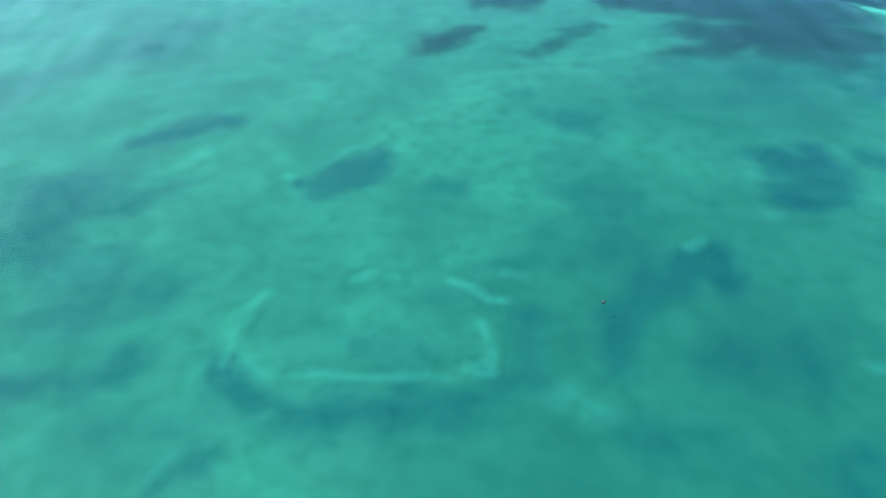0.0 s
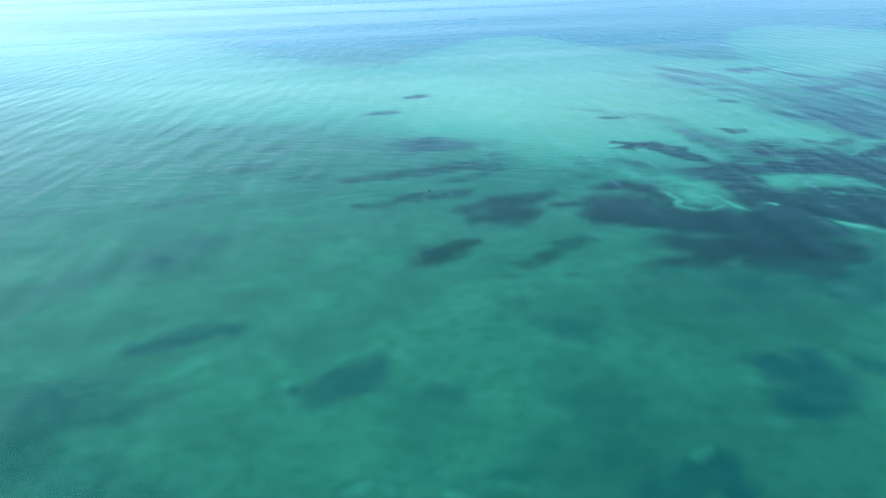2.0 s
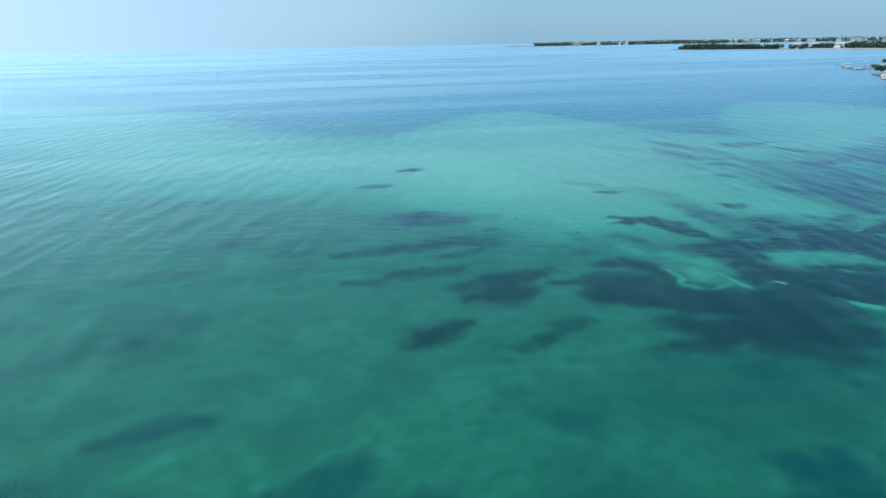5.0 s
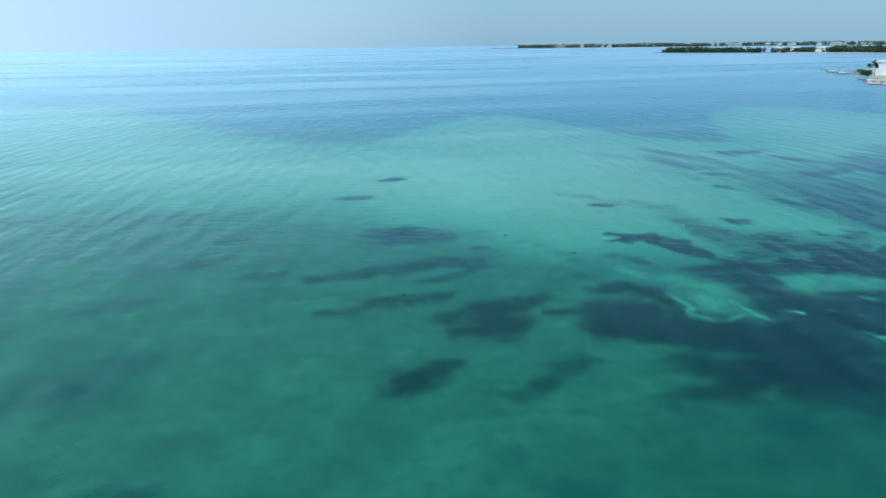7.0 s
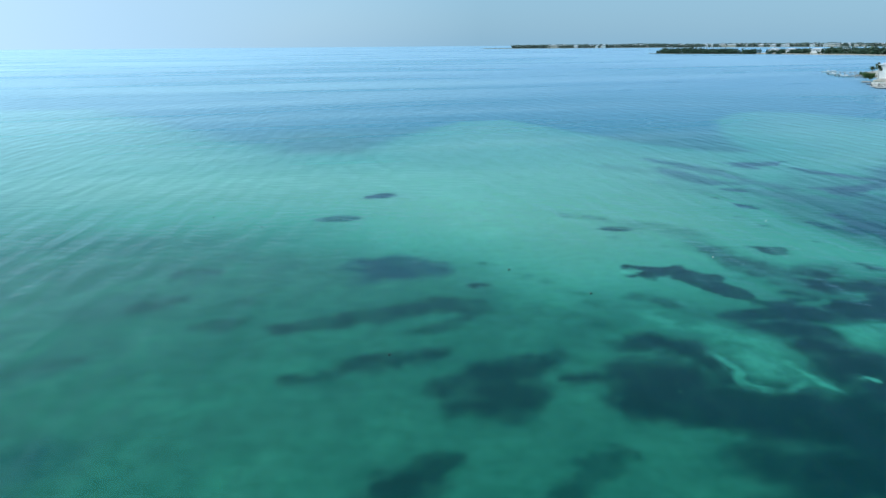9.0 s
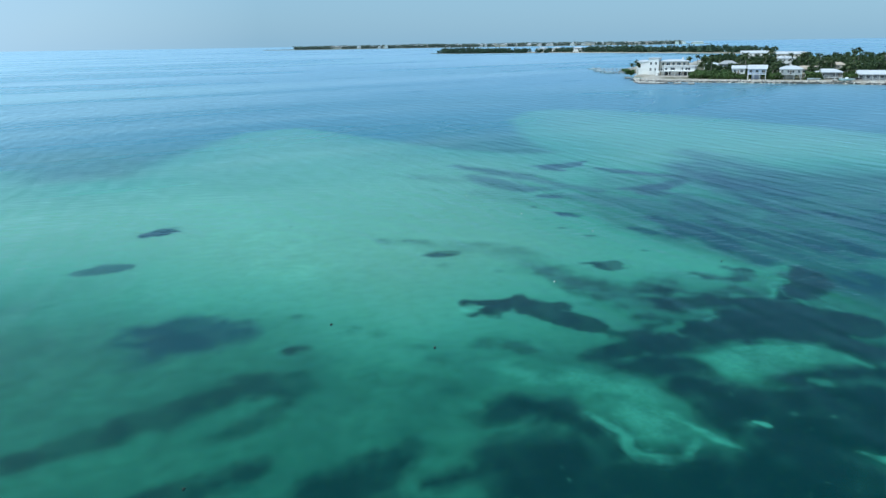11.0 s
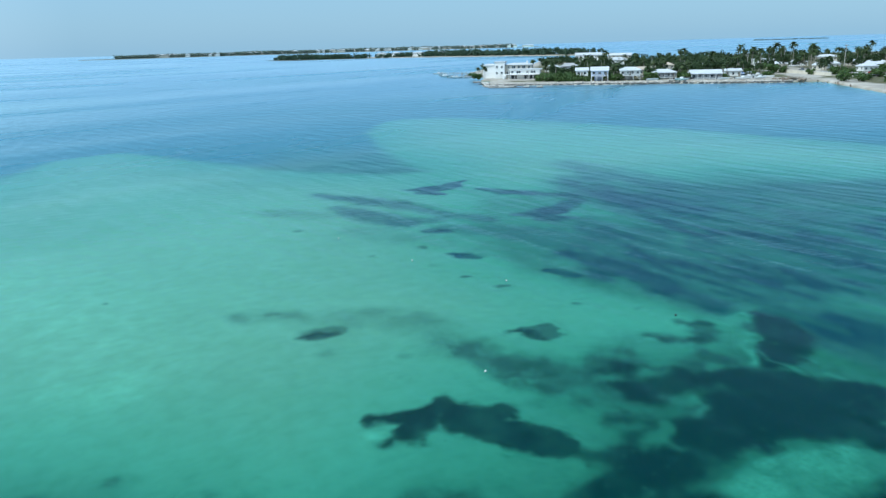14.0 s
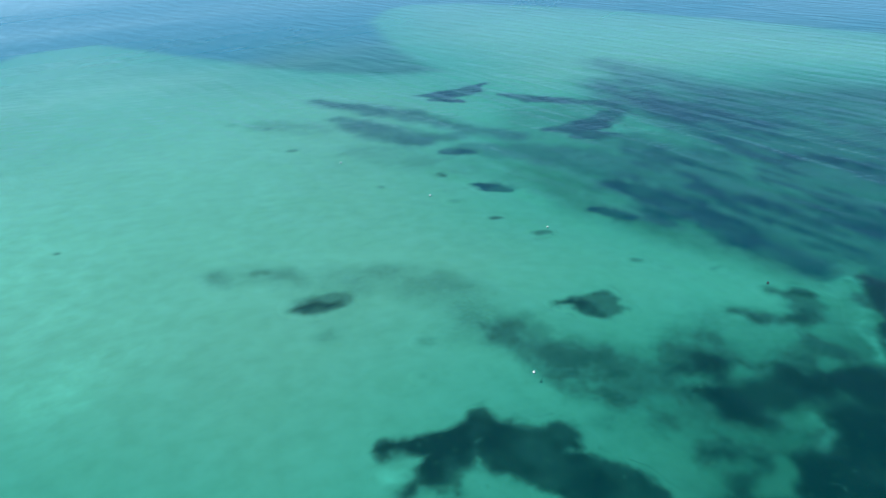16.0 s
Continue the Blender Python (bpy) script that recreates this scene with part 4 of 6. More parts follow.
sand_patch([[(58.5, 86.1, 0.2), (58.6, 85, 0.24)]], 0.35, 0.3, "bright sand edge beside a dark seagrass bed")
seagrass_patch([[(58, 99.4, 0.66), (58.5, 97.5, 1.4), (56.3, 96.2, 1.2), (54.8, 96.8, 0.77)], [(53.2, 99.3, 0.55), (54.1, 97.7, 0.78)]], 0.62, 0.7, "dark ragged seagrass edge along a pale sand bar")
seagrass_patch([[(50.5, 93.2, 0.9), (53.8, 93.5, 1.4), (54.2, 92.2, 1.2)]], 0.62, 0.7, "dark ragged seagrass edge along a pale sand bar")
seagrass_patch([[(45, 96.1, 0.75), (46.5, 95.8, 1.2), (45.9, 94.7, 0.81)], [(44.1, 94.5, 0.99), (45.3, 92.9, 1.8), (47.4, 92.2, 1.7), (49.4, 91.4, 1.7), (51.8, 90.4, 1.7), (53.1, 88.8, 2)], [(43.4, 92.2, 0.56), (44.5, 91.2, 0.87)]], 0.92, 0.9, "dense dark seagrass bed below a sand bar")
seagrass_patch([[(40.1, 90.9, 0.53), (41.2, 90.1, 1.1), (41.8, 88.9, 0.8)], [(40, 88.8, 0.67)]], 0.5, 0.8, "dense dark green seagrass patch on the sandy seabed")
seagrass_patch([[(49.2, 88.2, 1.1), (48.6, 86.7, 1.8), (49.6, 85.5, 2.4)], [(44.1, 86.4, 1.1), (42, 86.3, 0.81)], [(44.7, 85.3, 1.8), (46.2, 84.3, 2.2)]], 0.97, 0.52, "large dense seagrass bed breaking into ragged clumps")
seagrass_patch([[(48.8, 88.7, 1.5), (50.7, 86.8, 2.5), (53.1, 84.7, 3.2), (56.3, 82.4, 3.4)], [(43.6, 86.9, 1.1), (43.7, 85, 1.8), (47, 84.5, 2.1), (49.5, 83.4, 2.1)], [(41.9, 86.4, 0.48)]], 0.97, 0.75, "large dense seagrass bed breaking into ragged clumps")
seagrass_patch([[(35.1, 88.5, 0.59), (37, 86.9, 1.6), (39.3, 85.1, 1.6)]], 0.8, 0.9, "dense dark green seagrass patch on the sandy seabed")
seagrass_patch([[(39.8, 90.7, 0.8), (41.5, 89.9, 1)]], 0.35, 0.7, "thin murky green seagrass patch on the pale seabed")
seagrass_patch([[(39.8, 93.7, 0.69)]], 0.35, 0.7, "thin murky green seagrass patch on the pale seabed")
sand_patch([[(47, 89.2, 0.68), (46.4, 88.1, 0.48), (44.7, 87.7, 0.41)]], 0.15, 0.6, "pale sand gap between ragged seagrass clumps")
seagrass_patch([[(36.2, 117.6, 1.5), (38.3, 114.2, 1.7), (38.5, 109.9, 1.9)]], 0.2, 1.6, "faint streaky seagrass growth on the seabed")
seagrass_patch([[(36.9, 108.2, 1.5), (39, 104.8, 1.8), (40.5, 100.4, 2.1), (43, 97.6, 2.1), (47, 97.1, 1.8)]], 0.46, 1.8, "wide thin seagrass growth across the sand")
seagrass_patch([[(37.9, 97.5, 0.65)], [(37.3, 95.9, 0.56)], [(38.2, 99.8, 1), (40.2, 97.1, 1.1)]], 0.3, 0.7, "faint streaky seagrass growth on the seabed")
blue_veiled_seagrass([[(-5, 140.4, 1.2), (-3.1, 141, 2), (-1, 140.9, 0.68)]], 0.9, 0.35, "isolated dark seagrass island on a pale sand bar")
blue_veiled_seagrass([[(-12.1, 125.9, 1), (-9.1, 126.1, 2), (-6.5, 126, 0.88)]], 0.6, 0.5, "isolated dark seagrass island on a pale sand bar")
seagrass_patch([[(28.3, 116.8, 1), (30.4, 116.4, 1)]], 0.42, 0.6, "small ragged seagrass clump on pale sand")
seagrass_patch([[(24.8, 124.8, 1.5), (29.9, 120.8, 1.8), (35.4, 116.9, 2.2), (38.2, 111.2, 2.3), (39.7, 104.3, 2.1)]], 0.16, 1.2, "faint streaky seagrass growth on the seabed")
sand_patch([[(-10.5, 22.7, 0.12), (-10.4, 24.6, 0.12), (-10, 26.4, 0.17), (-9.4, 27.6, 0.18)]], 0.2, 0.35, "pale horseshoe sand ridge round a shallow hollow")
sand_patch([[(-9.7, 23.4, 0.16), (-9.1, 22.4, 0.21), (-8.2, 21.8, 0.18), (-6.5, 21.9, 0.12), (-3.9, 21.6, 0.12), (-0.8, 21.5, 0.12), (0.6, 21.3, 0.23)], [(0.9, 21.8, 0.47), (2, 21.8, 0.36), (2.1, 23.4, 0.38), (1.8, 24.9, 0.22)]], 0.2, 0.35, "pale horseshoe sand ridge round a shallow hollow")
sand_patch([[(0.4, 28.1, 0.18), (1.5, 27.5, 0.24), (2.2, 26.6, 0.23), (3.2, 26.4, 0.2)]], 0.23, 0.34, "pale sand ridge bare of seagrass on the seabed")
sand_patch([[(-4.9, 28.5, 0.27), (-4, 29, 0.28)]], 0.18, 0.42, "pale sand ridge bare of seagrass on the seabed")
sand_patch([[(3.3, 28.6, 0.24), (4.2, 28.4, 0.24)]], 0.18, 0.42, "pale sand ridge bare of seagrass on the seabed")
sand_patch([[(-2.6, 28.5, 0.24)]], 0.18, 0.42, "pale sand ridge bare of seagrass on the seabed")
sand_patch([[(-20.5, 29.4, 0.68), (-19.8, 29.9, 0.87), (-19, 30.2, 0.38)]], 0.23, 0.85, "pale round sand patch between seagrass beds")
sand_patch([[(-9.7, 38.6, 0.29), (-7.7, 39.9, 0.34), (-6, 41.9, 0.35), (-5, 42.7, 0.23)]], 0.17, 0.42, "pale sand ridge bare of seagrass on the seabed")
sand_patch([[(13.7, 30.4, 0.35), (14.5, 31, 0.25)]], 0.22, 0.42, "pale sand ridge bare of seagrass on the seabed")
sand_patch([[(4.7, 24.1, 0.49), (3.5, 20.1, 0.4), (5.5, 20.2, 0.65), (6.6, 19.4, 0.64)]], 0.11, 1.02, "light mottled sand patch on the seabed")
sand_patch([[(11.2, 24.6, 0.83)]], 0.11, 1.02, "light mottled sand patch on the seabed")
sand_patch([[(19.4, 33.1, 0.53)]], 0.11, 1.02, "light mottled sand patch on the seabed")
sand_patch([[(26.5, 39.8, 0.6)]], 0.11, 1.02, "light mottled sand patch on the seabed")
sand_patch([[(-21.2, 22.5, 0.27), (-19.9, 22.5, 0.21), (-18.7, 22.9, 0.16)]], 0.17, 0.42, "pale sand ridge bare of seagrass on the seabed")
sand_patch([[(-12.1, 16.5, 0.14), (-11.8, 17.2, 0.16), (-11.2, 17.8, 0.14)]], 0.14, 0.42, "pale sand ridge bare of seagrass on the seabed")
sand_patch([[(-22.5, 44.1, 0.56), (-21.1, 44.8, 0.4)]], 0.14, 0.51, "pale sand ridge bare of seagrass on the seabed")
sand_patch([[(-17.3, 40.9, 0.46), (-16.5, 41.8, 0.62), (-15, 41.7, 0.31)]], 0.14, 0.51, "pale sand ridge bare of seagrass on the seabed")
sand_patch([[(19.8, 37.4, 0.43), (18.9, 36.2, 0.28)]], 0.17, 0.68, "light mottled sand patch on the seabed")
sand_patch([[(19.9, 21.4, 0.41)]], 0.17, 0.68, "light mottled sand patch on the seabed")
sand_patch([[(21.4, 54, 0.65), (22.3, 52.6, 0.72)]], 0.17, 0.68, "light mottled sand patch on the seabed")

seabed()
water()
for place, layer in enumerate(LAYERS):
    bed_patch(layer, 0.002 + 0.0003 * place)

# ---- the inhabited island ----
ISLE_DEG = -43.8
EU = Vector((math.cos(radians(ISLE_DEG)), math.sin(radians(ISLE_DEG)), 0))
EV = Vector((-EU.y, EU.x, 0))
LAND = WATER + 1.3


def uv(u, v, z=LAND):
    """A place on the island: u along the shore, v inland."""
    p = Vector((250, 395, 0)) + EU * u + EV * v
    return Vector((p.x, p.y, z))


def at(u, v, turn=0.0, z=LAND):
    p = uv(u, v, z)
    return pose(p.x, p.y, p.z, 0, 0, ISLE_DEG + turn)


def thing(name, m, label, category, group="", kind=""):
    ob = new(name)
    ob.empty_display_size = 0.5
    ob.matrix_basis = m
    return tagged(ob, label, category, group, kind)


def land_sheet(name, inside, x0, x1, y0, y1, step, m, top, rise, material, label, bare=()):
    xs, ys = np.arange(x0, x1, step), np.arange(y0, y1, step)
    X, Y = np.meshgrid(xs, ys)
    D = inside(X, Y)
    k = smooth(-rise, rise, D)
    Z = -1.5 + (top + 1.5) * k + 0.25 * k * fbm(X / 9, Y / 9, 41)
    green = np.maximum(smooth(0, 1, (D - 7) / 6 + 2.0 * fbm(X / 14, Y / 14, 43)), smooth(0.5, -0.3, D))
    if bare:
        green = green * (1 - smooth(-0.05, 0.2, lobe_field(X, Y, bare) + 0.3 * fbm(X / 8, Y / 8, 47)))
    me = grid_mesh(name, xs, ys, Z, D > -2.5 * rise, green=green)
    me.materials.append(material)
    ob = new(name, me)
    ob.matrix_basis = m
    tagged(ob, label, "land", kind="structure")


def ground_material():
    m = Nodes("island_ground")
    fine, mid = m.noise(2.0, 4), m.noise(0.12, 4)
    sand = m.mix(m.ramp(mid, 0.35, 0.7), (0.43, 0.395, 0.34), (0.28, 0.255, 0.215))
    green = m.mix(m.ramp(fine, 0.3, 0.7), (0.06, 0.07, 0.032), (0.15, 0.135, 0.075))
    c = m.mix(m.math("MULTIPLY", m.attr("green"), m.ramp(mid, 0.25, 0.42)), sand, green)
    return m.done(m.principled(c, 0.9, m.bump(fine, 0.5, 0.05), spec=0.2))


GROUND_MAT = ground_material()
MUD_MAT = surface("mangrove_mud", (0.13, 0.14, 0.10), 0.9, 2.0, 0.1, 0.25, 0.05)
LAND_BOXES = [(0, 178, 3, 430), (60, 200, -1, 60), (112, 200, -7, 60), (-10, 60, 50, 200), (-26, 60, 105, 230), (-36, 60, 150, 240), (160, 560, -4, 520), (174, 560, -100, 30), (192, 560, -260, -80)]


def island_inside(U, V):
    D = np.full(U.shape, -99.0)
    for u0, u1, v0, v1 in LAND_BOXES:
        D = np.maximum(D, np.minimum(np.minimum(U - u0, u1 - U), np.minimum(V - v0, v1 - V)))
    return D + 5 * fbm(U / 18, V / 18, 51)


land_sheet("island_ground", island_inside, -60, 580, -280, 540, 1.6, Matrix.Translation((250, 395, WATER)) @ pose(0, 0, 0, 0, 0, ISLE_DEG),
           1.3, 1.1, GROUND_MAT, "low coral island with pale gravel, sand and scrub",
           [(190, 84, 66, 13, 87), (178, 40, 40, 10, 80), (140, 8, 34, 13, 0), (108, 6, 26, 10, 0), (206, 20, 16, 14, 0), (56, 338, 34, 16, 0), (84, 300, 24, 14, 0), (10, 40, 24, 14, 0)])


# ---- leaves and trees ----
def leaf_cloud(rng, n, centres, spread, size):
    """n leaf tufts (crossed quads) round the given centres: points and faces as arrays."""
    c = centres[rng.integers(0, len(centres), n)]
    d = rng.normal(size=(n, 3))
    d /= np.linalg.norm(d, axis=1, keepdims=True)
    p = c + d * spread * rng.uniform(0.45, 1.0, (n, 1)) * np.array([1, 1, 0.75])
    a = rng.normal(size=(n, 3))
    a /= np.linalg.norm(a, axis=1, keepdims=True)
    b = np.cross(a, d + 0.3 * rng.normal(size=(n, 3)))
    b /= np.linalg.norm(b, axis=1, keepdims=True) + 1e-6
    s = size * rng.uniform(0.6, 1.3, (n, 1))
    V = np.stack([p - a * s, p + b * s * 0.6, p + a * s, p - b * s * 0.6], 1).reshape(-1, 3)
    F = np.arange(4 * n).reshape(-1, 4)
    return V, F


def cloud_mesh(name, V, F):
    me = bpy.data.meshes.new(name)
    me.from_pydata(V.tolist(), [], F.tolist())
    me.update()
    return me


def crown_points(rng, height, width, lumps):
    ang = rng.uniform(0, 2 * np.pi, lumps)
    r = width * 0.5 * np.sqrt(rng.uniform(0, 1, lumps)) * 0.8
    z = height * rng.uniform(0.45, 0.88, lumps) - r * 0.25
    return np.stack([r * np.cos(ang), r * np.sin(ang), z], 1)


def make_tree(seed, height, width, leaves, material, label, category="tree", name="tree"):
    rng = np.random.default_rng(seed)
    t = thing(name, pose(0, 0, -500), label, category)
    centres = crown_points(rng, height, width, 9)
    if category == "bush":
        centres[:, 2] = height * rng.uniform(0.12, 0.75, 9)
    wood = Shape()
    wood.tube([(0, 0, -0.4), (0.1, 0.05, height * 0.25), (0.0, 0.1, height * 0.5)], [0.22, 0.17, 0.1])
    for c in centres[:5]:
        wood.tube([(0.05, 0.05, height * 0.28), tuple(c * 0.6 + np.array([0, 0, height * 0.1])), tuple(c)], [0.11, 0.07, 0.03], 4)
    part("trunk", wood, TRUNK, t)
    V, F = leaf_cloud(rng, leaves, centres, width * 0.24, 0.55)
    part("crown", cloud_mesh("crown", V, F), material, t)
    return t


def make_palm(seed, height, lean, label):
    rng = np.random.default_rng(seed)
    t = thing("palm_tree", pose(0, 0, -500), label, "palm tree")
    top = Vector((lean, lean * 0.3, height))
    trunk = Shape()
    trunk.tube([(0, 0, -0.4), (lean * 0.15, 0, height * 0.35), (lean * 0.5, lean * 0.1, height * 0.7), tuple(top)], [0.24, 0.17, 0.14, 0.12], 6)
    part("trunk", trunk, TRUNK, t)
    crown = Shape()
    for i in range(19):
        az, el = 2.4 * i + rng.uniform(-0.2, 0.2), radians(rng.uniform(-25, 70))
        out = Vector((math.cos(az), math.sin(az), 0))
        side = Vector((-out.y, out.x, 0))
        length, pts = rng.uniform(2.4, 3.3), []
        p, e = top.copy(), el
        for k in range(6):
            w = (0.16, 0.5, 0.62, 0.55, 0.38, 0.05)[k]
            drop = Vector((0, 0, -0.35 * w))
            pts += [p - side * w + drop, p, p + side * w + drop]
            p = p + (out * math.cos(e) + Vector((0, 0, math.sin(e)))) * length / 5
            e -= 0.34
        faces = []
        for k in range(5):
            faces += [(3 * k, 3 * k + 1, 3 * k + 4, 3 * k + 3), (3 * k + 1, 3 * k + 2, 3 * k + 5, 3 * k + 4)]
        crown.add(pts, faces)
    part("crown", crown, PALM_LEAF, t)
    return t


PALMS = [make_palm(11, 8.5, 0.6, "tall coconut palm with drooping green fronds"), make_palm(12, 6.5, -0.8, "leaning coconut palm with drooping green fronds"),
         make_palm(13, 10.5, 0.3, "very tall slim coconut palm above the roofs")]
TREES = [make_tree(21, 7.5, 7.0, 420, TREE_LEAF, "broad dark green tree with an uneven crown"),
         make_tree(22, 9.5, 8.0, 480, TREE_LEAF, "tall dark green broadleaf tree by the houses"),
         make_tree(23, 6.0, 6.5, 380, TREE_LEAF, "low wide dark green tree by the houses")]
BUSHES = [make_tree(31, 4.2, 7.0, 420, BUSH_LEAF, "rounded bright green sea grape bush", "bush", "bush"),
          make_tree(32, 3.0, 4.5, 260, BUSH_LEAF, "small green garden bush by the shore", "bush", "bush")]
used = set()


def plant(kinds, i, u, v, turn, scale=1.0, group=""):
    src = kinds[i]
    m = at(u, v, turn, LAND + 0.1)
    ob = copy_thing(src, m)
    ob.scale = (scale,) * 3
    if group:
        ob["group"] = group
    used.add(src)


def wood_mass(name, places, heights, leaves, size, material, label, seed):
    """A far wood: one mesh of many uneven crowns."""
    rng = np.random.default_rng(seed)
    allV, allF, k = [], [], 0
    for (x, y, z), h in zip(places, heights):
        c = crown_points(rng, h, h * 0.95, 7)
        c[:, 2] = h * rng.uniform(0.12, 0.86, 7)
        V, F = leaf_cloud(rng, leaves, c, h * 0.26, size)
        allV.append(V + np.array([x, y, z])), allF.append(F + k)
        k += len(V)
    me = cloud_mesh(name, np.concatenate(allV), np.concatenate(allF))
    me.materials.append(material)
    tagged(new(name, me), label, "trees", kind="stuff")


# ---- houses ----
def window_meshes():
    f = Shape()
    f.box(-0.62, 0.62, -0.05, 0.02, 0.0, 0.08).box(-0.62, 0.62, -0.05, 0.02, 1.32, 1.40).box(-0.62, -0.54, -0.05, 0.02, 0.08, 1.32).box(0.54, 0.62, -0.05, 0.02, 0.08, 1.32)
    f.box(-0.03, 0.03, -0.04, 0.0, 0.08, 1.32)
    p = Shape().box(-0.54, 0.54, -0.02, 0.01, 0.08, 1.32)
    f, p = f.mesh("window_frame"), p.mesh("pane")
    f.materials.append(WHITE), p.materials.append(GLASS)
    return f, p


FRAME_ME, PANE_ME = window_meshes()


def add_window(parent, x, y, z, turn, wide=1.0, tall=1.0):
    w = new("window", FRAME_ME)
    w.parent = parent
    w.matrix_basis = pose(x, y, z, 0, 0, turn) @ Matrix.Diagonal((wide, 1, tall, 1))
    p = new("pane", PANE_ME)
    p.parent = w


def roof_shape(kind, w, d, z, over, rise):
    s = Shape()
    x0, x1, y0, y1 = -w / 2 - over, w / 2 + over, -over, d + over
    t = 0.18
    if kind == "flat":
        s.box(x0, x1, y0, y1, z, z + 0.35)
    else:
        inset = 0.0 if kind == "gable" else min(d / 2 + over, w * 0.32)
        ym = d / 2
        low = [(x0, y0, z), (x1, y0, z), (x1, y1, z), (x0, y1, z)]
        eave = [(p[0], p[1], z + t) for p in low]
        ridge = [(x0 + inset, ym, z + t + rise), (x1 - inset, ym, z + t + rise)]
        s.add(low + eave + ridge, [(3, 2, 1, 0), (0, 1, 5, 4), (1, 2, 6, 5), (2, 3, 7, 6), (3, 0, 4, 7), (4, 5, 9, 8), (6, 7, 8, 9), (5, 6, 9), (7, 4, 8)])
    return s


FOOT = [(10, 58, 24)]               # middles and reach of the buildings, kept free of plants


def house(u, v, w, d, storeys, walls, roofs, roof, label, turn=0.0, stilt=0.0, porch=0.0, over=0.5, rise=1.6, front=4, name="house", wing=None):
    h = thing(name, at(u, v, turn), label, "house", "houses on the island")
    z0, top = stilt, stilt + 2.9 * storeys
    FOOT.append((u, v + d / 2 - 1, 0.62 * max(w, d) + 1.5))
    part("wall", Shape().box(-w / 2, w / 2, 0, d, z0 - (0 if stilt else 0.5), top), walls, h)
    part("roof", roof_shape(roof, w, d, top, over, rise), roofs, h)
    if stilt:
        n = max(2, round(w / 3.2))
        for i in range(n + 1):
            for y in (0.25, d - 0.25):
                x = -w / 2 + 0.25 + (w - 0.5) * i / n
                part("post", Shape().box(x - 0.16, x + 0.16, y - 0.16, y + 0.16, -0.4, z0), WHITE, h)
        part("ground_room", Shape().box(-w * 0.28, w * 0.22, d * 0.35, d * 0.9, -0.4, z0), walls, h)
    for s in range(storeys):
        zb = z0 + 2.9 * s + 0.85
        for i in range(front):
            add_window(h, -w / 2 + w * (i + 0.5) / front, 0, zb, 0, 1.25 if w / front > 3 else 0.9)
        for i in range(max(1, round(d / 4))):
            k = max(1, round(d / 4))
            add_window(h, -w / 2, d * (i + 0.5) / k, zb, -90)
            add_window(h, w / 2, d * (i + 0.5) / k, zb, 90)
    part("door", Shape().box(-0.5, 0.5, -0.05, 0.0, z0 + 0.02, z0 + 2.1) if front % 2 == 0 else Shape().box(w / 2 - 1.6, w / 2 - 0.6, -0.05, 0.0, z0 + 0.02, z0 + 2.1), WOOD, h)
    if porch:
        for s in range(storeys):
            zf = z0 + 2.9 * s
            part("balcony", Shape().box(-w / 2, w / 2, -porch, -0.003, zf - 0.18, zf), WHITE, h)
            rail = Shape().box(-w / 2, w / 2, -porch, -porch + 0.06, zf + 0.95, zf + 1.05).box(-w / 2, w / 2, -porch, -porch + 0.05, zf + 0.12, zf + 0.18)
            n = round(w / 0.45)
            for i in range(n + 1):
                x = -w / 2 + 0.03 + (w - 0.06) * i / n
                rail.box(x - 0.02, x + 0.02, -porch + 0.01, -porch + 0.04, zf, zf + 0.95)
            part("railing", rail, WHITE, h)
        n = max(2, round(w / 3.5))
        for i in range(n + 1):
            x = -w / 2 + 0.12 + (w - 0.24) * i / n
            part("column", Shape().box(x - 0.11, x + 0.11, -porch + 0.08, -porch + 0.30, -0.4, top), WHITE, h)
        part("porch_roof", Shape().add([(-w / 2 - 0.3, -porch - 0.4, top - 0.12), (w / 2 + 0.3, -porch - 0.4, top - 0.12), (w / 2 + 0.3, -0.01, top + 0.14), (-w / 2 - 0.3, -0.01, top + 0.14),
                                        (-w / 2 - 0.3, -porch - 0.4, top), (w / 2 + 0.3, -porch - 0.4, top), (w / 2 + 0.3, -0.01, top + 0.28), (-w / 2 - 0.3, -0.01, top + 0.28)],
                                       [(0, 3, 2, 1), (4, 5, 6, 7), (0, 1, 5, 4), (1, 2, 6, 5), (2, 3, 7, 6), (3, 0, 4, 7)]), roofs, h)
    return h


